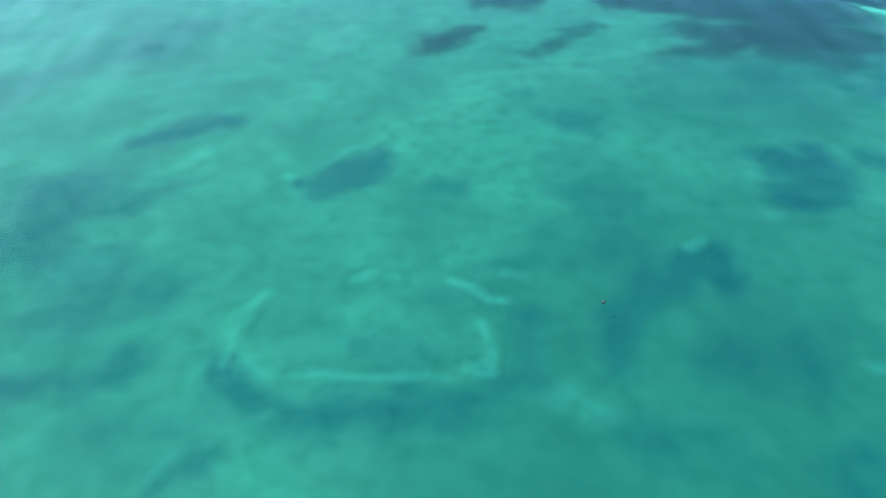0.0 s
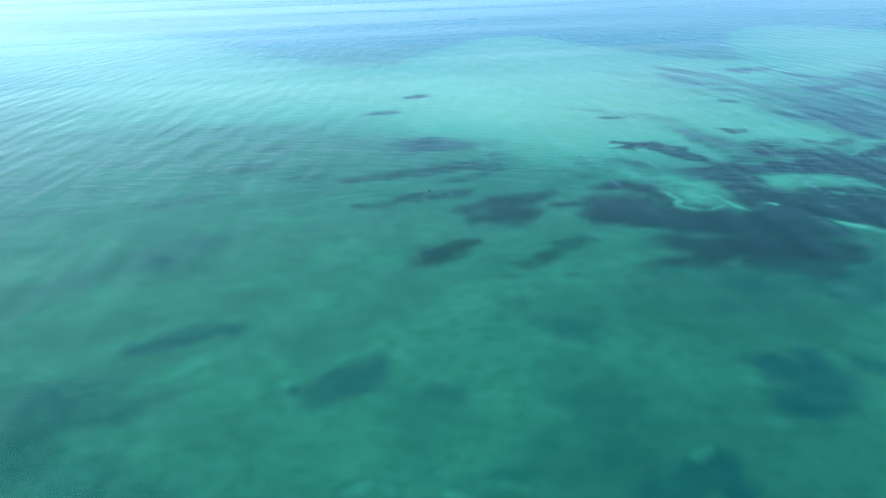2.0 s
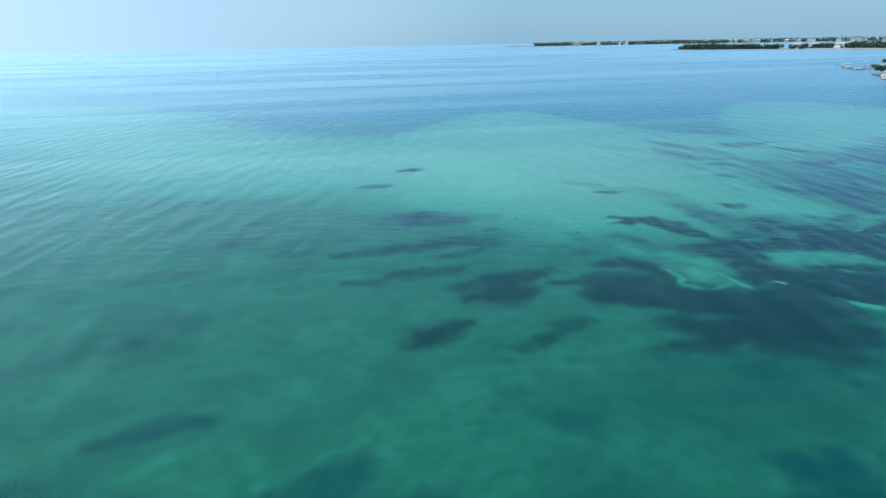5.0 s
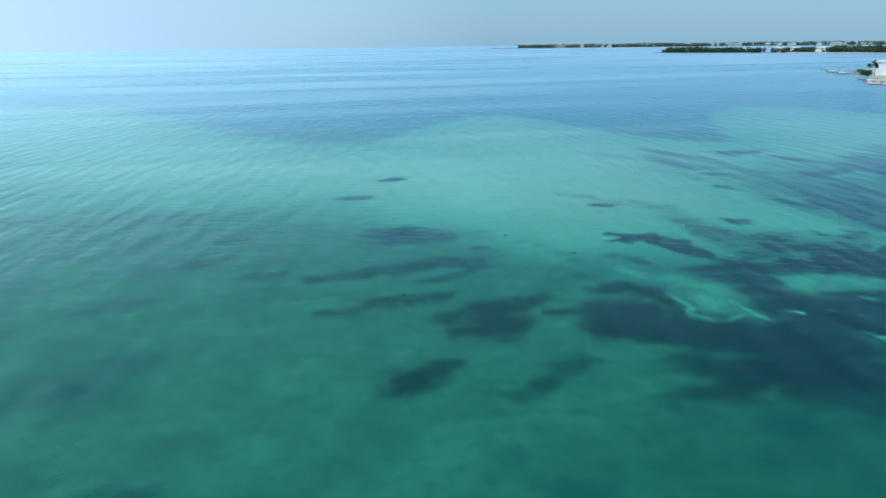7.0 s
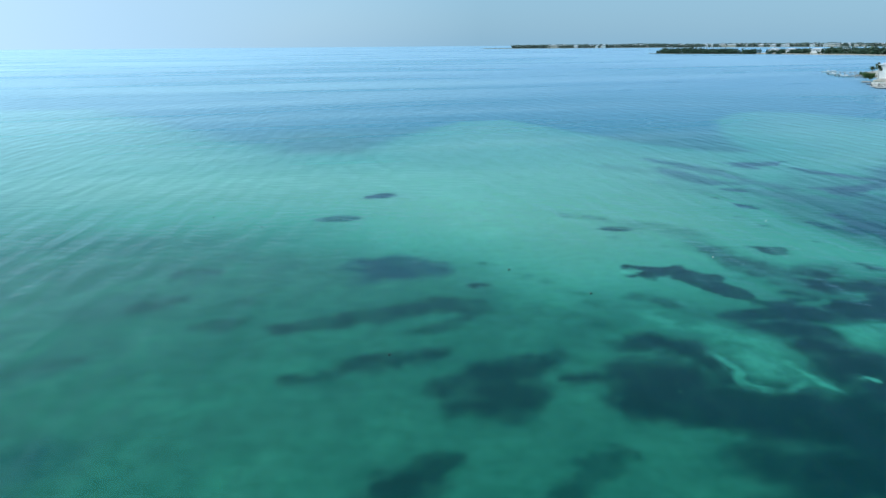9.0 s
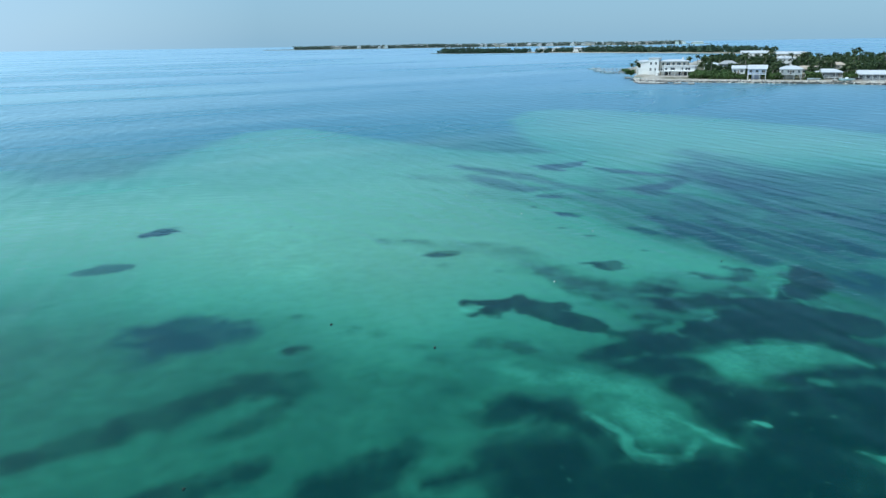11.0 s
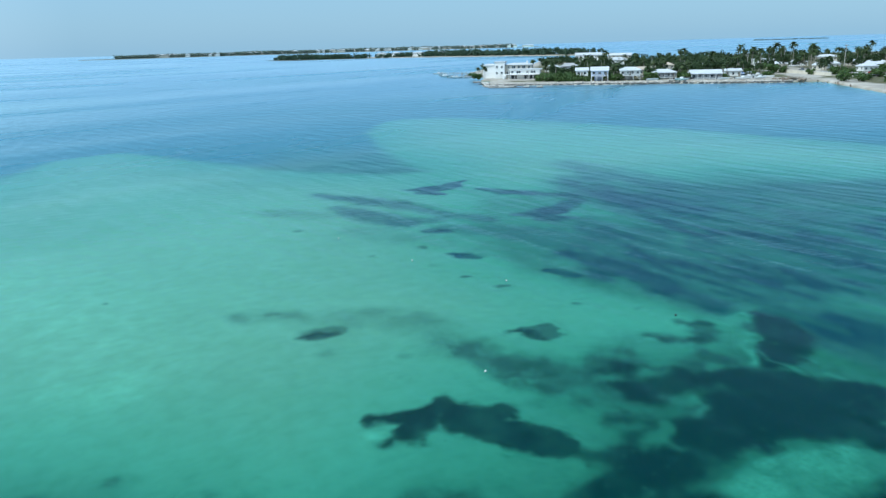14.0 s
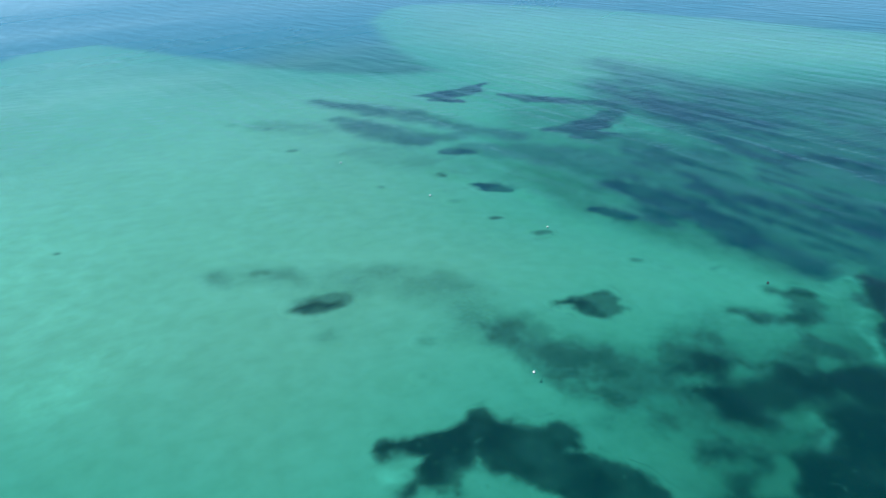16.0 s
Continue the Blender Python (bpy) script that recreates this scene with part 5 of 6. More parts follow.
def villa():
    h = thing("villa", at(8, 60), "large white two-storey villa with a flat white roof and terraces", "house", "houses on the island")
    part("wall", Shape().box(-11, -4.5, 0, 12, -0.5, 10.2), WHITE, h)
    part("wall", Shape().box(-4.49, 13, 2.5, 13, -0.5, 8.2), CREAM, h)
    part("roof", roof_shape("flat", 6.5, 12, 10.2, 0.35, 0), ROOF_WHITE, h).location.x = -7.75
    part("roof", roof_shape("hip", 17.5, 10.5, 8.2, 0.7, 1.1), ROOF_WHITE, h).location = (4.25, 2.5, 0)
    part("annex", Shape().box(-19, -11.01, 5, 14, -0.5, 8.0), WHITE, h)
    part("roof", roof_shape("hip", 8, 9, 8.0, 0.5, 1.0), ROOF_WHITE, h).location = (-15, 5, 0)
    part("wing", Shape().box(0, 19, -10, -1, -0.5, 5.6), WHITE, h)
    part("roof", roof_shape("flat", 19, 9, 5.6, 0.8, 0), ROOF_WHITE, h).location = (9.5, -10, 0)
    for s in range(2):
        for i, wide in enumerate((1.0, 2.0, 1.2, 1.9, 1.0) if s else (2.2, 1.0, 2.0)):
            add_window(h, -2.2 + (3.3 if s else 5.0) * i, 2.5, 0.9 + 3.6 * s + 1.4, 0, wide, 1.3)
        for i in range(2):
            add_window(h, -9.5 + 3.2 * i, 0, 1.0 + 3.8 * s + 1.5, 0, 1.1, 1.2)
        for i in range(3):
            add_window(h, -11, 2 + 3.6 * i, 1.0 + 3.8 * s, -90, 1.2, 1.3)
    for i, (x, wide) in enumerate(((1.6, 1.3), (5.5, 2.4), (11.0, 1.2), (14.6, 2.6))):
        add_window(h, x, -10, 3.4, 0, wide, 1.1)
    # dark panels on the wall, drawn for the shade inside the wing's openings
    for x0, x1 in ((0.8, 4.4), (9.2, 11.4), (12.6, 18.0)):
        part("garage_door", Shape().box(x0, x1, -10.06, -9.99, 0.1, 2.3), GLASS, h)
    part("terrace", Shape().box(-4.4, 19, -13.5, -10.01, 2.7, 2.95), WHITE, h)
    for i in range(7):
        x = -4.1 + 3.8 * i
        part("column", Shape().box(x - 0.15, x + 0.15, -13.4, -13.1, -0.4, 5.6), WHITE, h)
    part("stairs", Shape().box(-4.4, -2.8, -12.5, -11, -0.4, 0.5).box(-4.4, -2.8, -11, -9.5, -0.4, 1.2).box(-4.4, -2.8, -9.5, -8, -0.4, 1.9).box(-4.4, -2.8, -8, -6.5, -0.4, 2.6), WHITE, h)
    part("chimney", Shape().box(9, 10, 7, 8, 8.3, 10.6), WHITE, h)


villa()
house(44, 84, 11, 10, 2, GREY, ROOF_GREY, "hip", "grey two-storey house with a hipped shingle roof", rise=2.0, front=4)
house(30, 150, 12, 10, 1, WHITE, ROOF_WHITE, "hip", "low white house with a white hipped roof", front=4)
house(40, 58, 9, 8, 1, WHITE, ROOF_TAN, "hip", "small cream house among garden trees", front=2)
house(63, 10, 9.5, 10, 1, BLUE, ROOF_WHITE, "gable", "pale blue stilt house with a white balcony", stilt=2.9, porch=2.2, rise=1.8, front=3)
house(53, 22, 7, 8, 1, WHITE, ROOF_WHITE, "gable", "small white cottage beside the blue house", stilt=2.4, front=2)
house(80, 15, 11, 9, 1, WHITE, ROOF_WHITE, "hip", "white stilt house with a long shaded porch", stilt=2.6, porch=2.4, rise=1.5, front=4)
house(99, 20, 13, 9, 1, GREY, ROOF_WHITE, "hip", "low grey waterfront house with a pale roof", stilt=0.8, porch=2.6, rise=1.5, front=5)
house(90, 40, 9, 8, 1, CREAM, ROOF_TAN, "gable", "small cream cottage behind the stilt house", stilt=1.6, rise=1.6, front=2)
house(120, 9, 16, 9, 1, GREY, ROOF_WHITE, "gable", "long low boat house with a white metal roof and dark porch", stilt=0.3, porch=3.0, rise=1.7, front=5)
house(139, 36, 9, 8, 1, WHITE, ROOF_WHITE, "gable", "small white waterfront shed with a metal roof", rise=1.2, front=3)
house(56, 350, 26, 14, 2, WHITE, ROOF_WHITE, "gable", "long white hall with a pale metal roof", stilt=1.5, rise=2.2, front=7)
house(86, 318, 22, 12, 2, CREAM, ROOF_WHITE, "gable", "long cream store with a pale metal roof", stilt=1.2, rise=2.0, front=6)
house(80, 210, 16, 12, 2, WHITE, ROOF_WHITE, "hip", "white house with a broad pale roof among trees", rise=1.8, front=5)
house(112, 150, 13, 10, 1, CREAM, ROOF_TAN, "hip", "cream house with a tan hipped roof among trees", rise=1.8, front=4)
house(130, 120, 11, 9, 1, WHITE, ROOF_GREY, "gable", "white house with a grey gabled roof", rise=1.8, front=3)
house(178, 140, 13, 9, 2, WHITE, ROOF_WHITE, "flat", "boxy white two-storey house", rise=1.5, front=4)
house(206, 158, 12, 9, 1, WHITE, ROOF_GREY, "hip", "low white house in the palm grove", rise=1.6, front=3)
house(228, 168, 12, 9, 2, CREAM, ROOF_WHITE, "hip", "two-storey cream house in the palm grove", rise=1.6, front=4)
house(232, 92, 12, 9, 1, GREY, ROOF_WHITE, "gable", "low grey house with a white metal roof", rise=1.5, front=3)
house(250, 72, 14, 9, 1, WHITE, ROOF_WHITE, "hip", "white bungalow with a bright roof behind the road", rise=1.5, front=4)
house(236, 40, 10, 8, 1, WHITE, ROOF_GREY, "gable", "white bungalow beside the parking ground", rise=1.5, front=3)
house(262, 110, 14, 10, 2, WHITE, ROOF_WHITE, "hip", "white two-storey house behind the palms", rise=1.6, front=4)

for u, v, w, wm, rm in ((214, 112, 11, WHITE, ROOF_WHITE), (186, 128, 10, CREAM, ROOF_WHITE), (246, 128, 12, WHITE, ROOF_WHITE), (262, 34, 12, WHITE, ROOF_WHITE), (276, 62, 12, CREAM, ROOF_GREY),
                        (222, 66, 9, WHITE, ROOF_WHITE), (201, 92, 8, CREAM, ROOF_WHITE), (288, 86, 13, WHITE, ROOF_WHITE), (284, 14, 12, WHITE, ROOF_TAN), (150, 148, 11, WHITE, ROOF_WHITE), (240, 152, 11, CREAM, ROOF_WHITE)):
    house(u, v, w, 8, 1, wm, rm, "hip", "small pale one-storey house among palms and shrubs", rise=1.5, front=3, turn=(u * 7) % 40 - 20)

# ---- shore: rock revetment, ledges, docks ----
rng = np.random.default_rng(5)


def rock_mesh(seed):
    bm = bmesh.new()
    bmesh.ops.create_icosphere(bm, subdivisions=1, radius=1.0)
    r = np.random.default_rng(seed)
    for vert in bm.verts:
        vert.co *= r.uniform(0.72, 1.15)
        vert.co.z *= 0.75
    me = bpy.data.meshes.new("rock")
    bm.to_mesh(me)
    bm.free()
    me.materials.append(ROCK_MAT)
    return me


ROCKS = [rock_mesh(60 + i) for i in range(5)]
BROWN_ROCK = surface("brown_limestone", (0.24, 0.19, 0.14), 0.9, 3.0, 0.8, 0.3, 0.06, per_thing=0.6)
BROWN_ROCKS = [rock_mesh(70 + i) for i in range(5)]
for me in BROWN_ROCKS:
    me.materials[0] = BROWN_ROCK


def revetment(name, u0, u1, v_of, count, low, high, label):
    t = thing(name, at((u0 + u1) / 2, 0, 0, WATER), label, "sea wall")
    core = Shape()
    n = 24
    for i in range(n):
        ua, ub = u0 + (u1 - u0) * i / n, u0 + (u1 - u0) * (i + 1) / n
        um = (ua + ub) / 2
        core.box(ua - (u0 + u1) / 2, ub - (u0 + u1) / 2 - 0.002, v_of(um) - 0.9, v_of(um) + 2.2, -1.2, 0.75 + 0.1 * (i % 2))
    part("core", core, WET_GAP_MAT, t, "wet stone core at the waterline, darkened for gap shade")
    for i in range(count):
        u = rng.uniform(u0, u1)
        k = rng.uniform(0, 1)
        s = rng.uniform(low, high)
        r = new("rock", ROCKS[i % 5])
        r.parent = t
        r.matrix_basis = pose(u - (u0 + u1) / 2, v_of(u) - 1.4 + 3.2 * k, -0.15 + 1.25 * k, *rng.uniform(0, 360, 3)) @ Matrix.Diagonal((s, s * rng.uniform(0.7, 1.1), s * 0.8, 1))


revetment("rock_revetment", -2, 62, lambda u: 0.6 + 1.0 * math.sin(u * 0.11), 270, 0.45, 0.95, "rough pale limestone boulder sea wall")
revetment("rock_revetment", 61, 160, lambda u: -3.0 + 0.8 * math.sin(u * 0.12) - 6.0 * min(1, max(0, (u - 104) / 14)), 300, 0.45, 0.95, "rough pale limestone boulder sea wall")


def ledge(u, v, w, d, turn, label):
    """A tilted bed of pale stone slabs over a wet foot, darkened for shade."""
    t = thing("stone_ledge", at(u, v, turn, WATER), label, "stone ledge", "stone ledges off the point")
    foot = Shape()
    x = -w / 2
    while x < w / 2:
        step = rng.uniform(2.0, 7.0)
        j, top = rng.uniform(-0.9, 0.9), rng.uniform(0.45, 0.85)
        x1 = min(x + step, w / 2)
        foot.box(x, x1 - 0.02, -d / 2 + j + 0.5, d / 2 + j * 0.5, -1.2, top - 0.31)
        if rng.uniform() > 0.3:
            e = rng.uniform(0, 0.25, 4)
            part("slab", Shape().add([(x + e[0], -d / 2 + j, top - 0.30), (x1 - 0.1, -d / 2 + j + e[1], top - 0.30), (x1 - 0.1, d / 2, top - 0.30), (x, d / 2, top - 0.30),
                                      (x + e[2] + 0.1, -d / 2 + j + 0.12, top - e[3] * 0.4), (x1 - 0.2, -d / 2 + j + e[1] + 0.1, top), (x1 - 0.15, d / 2 - 0.1, top + 0.1), (x + 0.1, d / 2 - 0.1, top + 0.05)],
                                     [(0, 3, 2, 1), (4, 5, 6, 7), (0, 1, 5, 4), (1, 2, 6, 5), (2, 3, 7, 6), (3, 0, 4, 7)]), ROCK_MAT, t)
        x = x1
    part("foot", foot, WET_GAP_MAT, t, "wet stone foot, darkened for the shade under the slabs")


for u, v, w, d, turn in ((18, -17, 30, 2.0, -1), (9, -9, 18, 1.6, 2), (10, -2, 22, 1.8, 1), (14, 4, 32, 2.4, -1), (3, 16, 20, 2.2, 2), (5, 26, 24, 2.6, -1), (-5, 38, 18, 2.2, 1)):
    ledge(u, v, w, d, turn, "pale tilted stone ledge with a wet, shade-darkened foot off the point")


rock_rng = np.random.default_rng(15)
for i in range(24):
    k = rock_rng.uniform(0, 1)
    u, v = 166 + 13 * k + rock_rng.uniform(0, 7), -6 - 92 * k + rock_rng.uniform(-3, 3)
    s = rock_rng.uniform(0.25, 0.6)
    o = new("boulder", BROWN_ROCKS[i % 5])
    o.matrix_basis = at(u, v, 0, WATER + 0.45 + 0.3 * s) @ pose(0, 0, 0, *rock_rng.uniform(0, 360, 3)) @ Matrix.Diagonal((s * 1.3, s, s * 0.8, 1))
    tagged(o, "weathered brown limestone boulder on the beach", "rock", "boulders along the beach")


for i in range(70):
    u, v = 160 + rock_rng.normal(0, 4.5), -3 + rock_rng.normal(0, 2.6)
    s = rock_rng.uniform(0.35, 1.0)
    o = new("boulder", BROWN_ROCKS[i % 5])
    o.matrix_basis = at(u, v, 0, WATER + 0.9 + 0.3 * s + 0.9 * max(0, 1 - abs(u - 160) / 6) * rock_rng.uniform(0, 1)) @ pose(0, 0, 0, *rock_rng.uniform(0, 360, 3)) @ Matrix.Diagonal((s * 1.4, s, s * 0.9, 1))
    tagged(o, "brown stone heaped in a rubble pile on the shore", "rock", "rubble pile on the shore")
for i in range(9):
    a = rock_rng.uniform(-40, 40)
    L = rock_rng.uniform(2.5, 5.5)
    ob = part("driftwood_log", Shape().tube([(-L / 2, 0, 0.2), (0, 0.15, 0.35), (L / 2, 0, 0.9)], [0.22, 0.2, 0.1], 7), WOOD)
    ob.matrix_basis = at(160 + rock_rng.uniform(-7, 7), -4 + rock_rng.uniform(-2, 3), a, LAND + rock_rng.uniform(0.0, 0.7))
    tagged(ob, "weathered brown driftwood log on the rubble pile", "log", "driftwood logs on the shore")


def crate(u, v, z, turn, paint, label):
    t = thing("trap_crate", at(u, v, turn, LAND + 0.14 + z), label, "crate", "stacked trap crates by the boat house")
    for k in range(5):
        part("slat", Shape().box(-0.5 + 0.21 * k, -0.36 + 0.21 * k, -0.35, 0.35, 0.42, 0.46), paint, t)
    for y in (-0.35, 0.31):
        for zz in (0.0, 0.16, 0.32):
            part("slat", Shape().box(-0.5, 0.48, y, y + 0.04, zz, zz + 0.1), paint, t)
    part("body", Shape().box(-0.46, 0.46, -0.3, 0.3, 0.0, 0.41), WOOD, t)


for i in range(14):
    crate(100 + 1.2 * (i // 2) + 0.1 * (i % 3), -2.2 + 1.1 * (i % 4), 0.47 * (i % 2), 5 * (i % 4), WHITE if i % 4 else WOOD, "pale slatted trap crate stacked on the ground")
for i in range(26):
    crate(129 + 1.15 * (i // 2) + 0.1 * (i % 3), 4.5 + 1.1 * (i % 5), 0.47 * (i % 2), 6 * (i % 4), WHITE if i % 3 else TAN, "pale slatted trap crate stacked on the ground")

wall = Shape().box(0, 62, 0, 0.45, -0.6, 1.7).box(0, 62, -0.06, 0.51, 1.702, 1.86)
ob = part("retaining_wall", wall, CREAM)
ob.matrix_basis = at(171, 82, -75, LAND)
tagged(ob, "long low pale concrete wall along the shore road", "wall", kind="structure")


def dock(u, v, length, turn, label):
    t = thing("dock", at(u, v, turn, WATER), label, "dock", "wooden docks by the point")
    n = int(length / 0.9)
    for i in range(n):
        part("plank", Shape().box(-1.0, 1.0, i * 0.9, i * 0.9 + 0.84, 1.0, 1.1), WOOD, t)
    for i in range(int(length / 3.5) + 1):
        for x in (-1.1, 1.1):
            part("piling", Shape().tube([(x, i * 3.5, -1.2), (x, i * 3.5, 2.1)], [0.16, 0.15], 6), POLE_WOOD, t)


dock(-8, 92, 28, 78, "weathered wooden dock on pilings at the point")
dock(-30, 102, 14, -10, "short wooden dock on pilings with a boat lift")
dock(-30, 150, 30, 80, "weathered wooden dock reaching out from the point")


def boat(m, length, hull_mat, label, cabin=True, top=False):
    t = thing("boat", m, label, "boat", "boats by the shore")
    w = length * 0.17
    rings = []
    for k, (f, wid, keel) in enumerate(((0.0, 0.92, 0.1), (0.25, 1.0, 0.0), (0.55, 0.98, 0.02), (0.8, 0.7, 0.15), (0.95, 0.28, 0.4), (1.0, 0.04, 0.62))):
        x = -length / 2 + length * f
        rings.append([(x, -w * wid, 1.0 + 0.12 * f), (x, -w * wid * 0.72, keel + 0.25), (x, 0, keel), (x, w * wid * 0.72, keel + 0.25), (x, w * wid, 1.0 + 0.12 * f)])
    part("hull", Shape().loft(rings), hull_mat, t)
    if cabin:
        part("console", Shape().box(-length * 0.12, length * 0.08, -w * 0.5, w * 0.5, 0.95, 1.75), BOAT_WHITE, t)
        part("windscreen", Shape().add([(length * 0.08, -w * 0.48, 1.7), (length * 0.08, w * 0.48, 1.7), (-length * 0.02, w * 0.42, 2.25), (-length * 0.02, -w * 0.42, 2.25),
                                        (length * 0.08 - 0.04, -w * 0.48, 1.7), (length * 0.08 - 0.04, w * 0.48, 1.7), (-length * 0.02 - 0.04, w * 0.42, 2.25), (-length * 0.02 - 0.04, -w * 0.42, 2.25)],
                                       [(0, 1, 2, 3), (7, 6, 5, 4), (0, 4, 5, 1), (2, 6, 7, 3), (1, 5, 6, 2), (3, 7, 4, 0)]), GLASS, t)
    if top:
        part("t_top", Shape().box(-length * 0.2, length * 0.1, -w * 0.75, w * 0.75, 2.9, 3.0), BOAT_WHITE, t)
        for x in (-length * 0.17, length * 0.07):
            for y in (-w * 0.6, w * 0.6):
                part("strut", Shape().tube([(x, y, 1.0), (x, y, 2.9)], [0.04, 0.04], 5), METAL, t)
    part("outboard_motor", Shape().box(-length / 2 - 0.45, -length / 2 - 0.02, -0.22, 0.22, 0.5, 1.45).box(-length / 2 - 0.32, -length / 2 - 0.15, -0.08, 0.08, -0.2, 0.5), DARK_HULL, t)
    return t


boat(at(-34, 96, 15, WATER + 0.25), 8.5, BOAT_WHITE, "white centre-console motorboat on a lift", True, True)
boat(at(-46, 118, 8, WATER + 0.3), 7.5, BOAT_WHITE, "white open motorboat moored at the dock", True, True)
boat(at(-63, 172, 10, WATER - 0.2), 8.0, BOAT_WHITE, "white motorboat floating off the dock end", True, True)
boat(at(198, -3, 5, LAND + 0.45), 9.0, DARK_HULL, "black-hulled boat standing ashore", True, False)
boat(at(150, 24, 20, LAND + 0.55), 7.0, BOAT_WHITE, "white boat stored ashore near the shed", True, False)
boat(at(110, 4, 4, LAND + 0.45), 7.0, DARK_HULL, "dark boat stored ashore by the sea wall", False, False)


boat(at(106, -4, -4, LAND + 0.45), 7.5, BOAT_WHITE, "white open boat stored ashore by the sea wall", True, False)
boat(at(127, -4, 8, LAND + 0.45), 6.5, BOAT_WHITE, "white skiff stored ashore by the sea wall", False, False)
boat(at(137, -3, -12, LAND + 0.45), 8.0, BOAT_WHITE, "white motorboat with a hard top stored ashore", True, True)
boat(at(146, 0, 14, LAND + 0.45), 7.0, BOAT_WHITE, "white open boat stored ashore by the trap crates", True, False)
boat(at(143, 12, 4, LAND + 0.45), 7.5, BOAT_WHITE, "white motorboat stored ashore by the trap crates", True, True)
boat(at(152, 8, -30, LAND + 0.45), 6.0, BOAT_WHITE, "white skiff stored ashore by the shed", False, False)
boat(at(91, -1, 6, LAND + 0.45), 6.5, BOAT_WHITE, "white skiff stored ashore by the sea wall", False, False)
boat(at(-40, 108, 24, WATER - 0.2), 7.0, BOAT_WHITE, "white open motorboat moored beside the dock", True, False)
boat(at(-52, 140, -6, WATER - 0.2), 8.0, BOAT_WHITE, "white motorboat with a hard top beside the dock", True, True)


def tarp(u, v, turn, label):
    t = thing("covered_boat", at(u, v, turn), label, "boat", "boats by the shore")
    rings = []
    for f, w, hgt in ((0, 0.9, 1.9), (0.3, 1.3, 2.6), (0.6, 1.3, 2.5), (1.0, 0.3, 1.6)):
        x = -3.6 + 7.2 * f
        rings.append([(x, -w, 0.5), (x, -w * 0.9, 1.4), (x, 0, hgt), (x, w * 0.9, 1.4), (x, w, 0.5)])
    part("tarpaulin", Shape().loft(rings), BLUE_TARP, t)
    for x in (-2, 1.5):
        part("stand", Shape().box(x - 0.1, x + 0.1, -0.9, 0.9, -0.3, 0.6), WOOD, t)


tarp(147, 52, 8, "boat under a bright blue tarpaulin ashore")
tarp(143, 44, -6, "boat under a bright blue tarpaulin ashore")


def utility_pole(u, v, h, turn=30):
    t = thing("utility_pole", at(u, v, turn), "tall bleached wooden utility pole with a crossarm", "utility pole", "utility poles on the island")
    part("pole", Shape().tube([(0, 0, -0.5), (0, 0, h * 0.5), (0, 0, h)], [0.24, 0.2, 0.15], 8), POLE_WOOD, t)
    part("crossarm", Shape().box(-1.2, 1.2, -0.29, -0.17, h - 1.1, h - 0.9), POLE_WOOD, t)
    part("transformer", Shape().tube([(0.42, 0.1, h - 2.9), (0.42, 0.1, h - 2.0)], [0.24, 0.24], 8), METAL, t)
    for x in (-1.05, 0.0, 1.05):
        part("insulator", Shape().tube([(x, -0.23, h - 0.9), (x, -0.23, h - 0.65)], [0.06, 0.05], 6), BUOY_DARK, t)


for u, v, h in ((206, 63, 16), (207, 237, 13), (159, 100, 12), (136, 110, 11), (196, 160, 13), (176, 150, 12), (100, 120, 10), (78, 130, 10)):
    utility_pole(u, v, h)


def car(u, v, turn, paint, label):
    t = thing("car", at(u, v, turn), label, "car", "cars parked on the island")
    part("body", Shape().loft([[(-2.2, y, z) for y, z in ((-0.85, 0.4), (0.85, 0.4), (0.85, 0.8), (-0.85, 0.8))], [(-1.9, y, z) for y, z in ((-0.9, 0.3), (0.9, 0.3), (0.9, 0.95), (-0.9, 0.95))],
                               [(1.7, y, z) for y, z in ((-0.9, 0.3), (0.9, 0.3), (0.9, 0.9), (-0.9, 0.9))], [(2.2, y, z) for y, z in ((-0.8, 0.4), (0.8, 0.4), (0.8, 0.7), (-0.8, 0.7))]]), paint, t)
    part("cabin", Shape().add([(-1.8, -0.85, 0.95), (1.1, -0.85, 0.92), (1.1, 0.85, 0.92), (-1.8, 0.85, 0.95), (-1.3, -0.7, 1.5), (0.4, -0.7, 1.5), (0.4, 0.7, 1.5), (-1.3, 0.7, 1.5)],
                              [(0, 3, 2, 1), (0, 1, 5, 4), (1, 2, 6, 5), (2, 3, 7, 6), (3, 0, 4, 7), (4, 5, 6, 7)]), GLASS, t)
    part("roof", Shape().box(-1.3, 0.4, -0.7, 0.7, 1.503, 1.54), paint, t)
    for x in (-1.35, 1.35):
        for y in (-0.86, 0.86):
            part("wheel", Shape().tube([(x, y - 0.1, 0.32), (x, y + 0.1, 0.32)], [0.32, 0.32], 10), RUBBER, t)


for i, (u, v, turn) in enumerate(((186, 74, 20), (192, 96, 70), (214, 40, 10), (221, 34, 12), (228, 28, 8), (212, 86, 60), (134, 30, 5), (93, 20, 30), (240, 22, 15), (246, 16, 15))):
    car(u, v, turn, (CAR_WHITE, CAR_GREY, CAR_RED)[i % 3], ("white car parked by the road", "dark grey car parked by the road", "red car parked by the road")[i % 3])

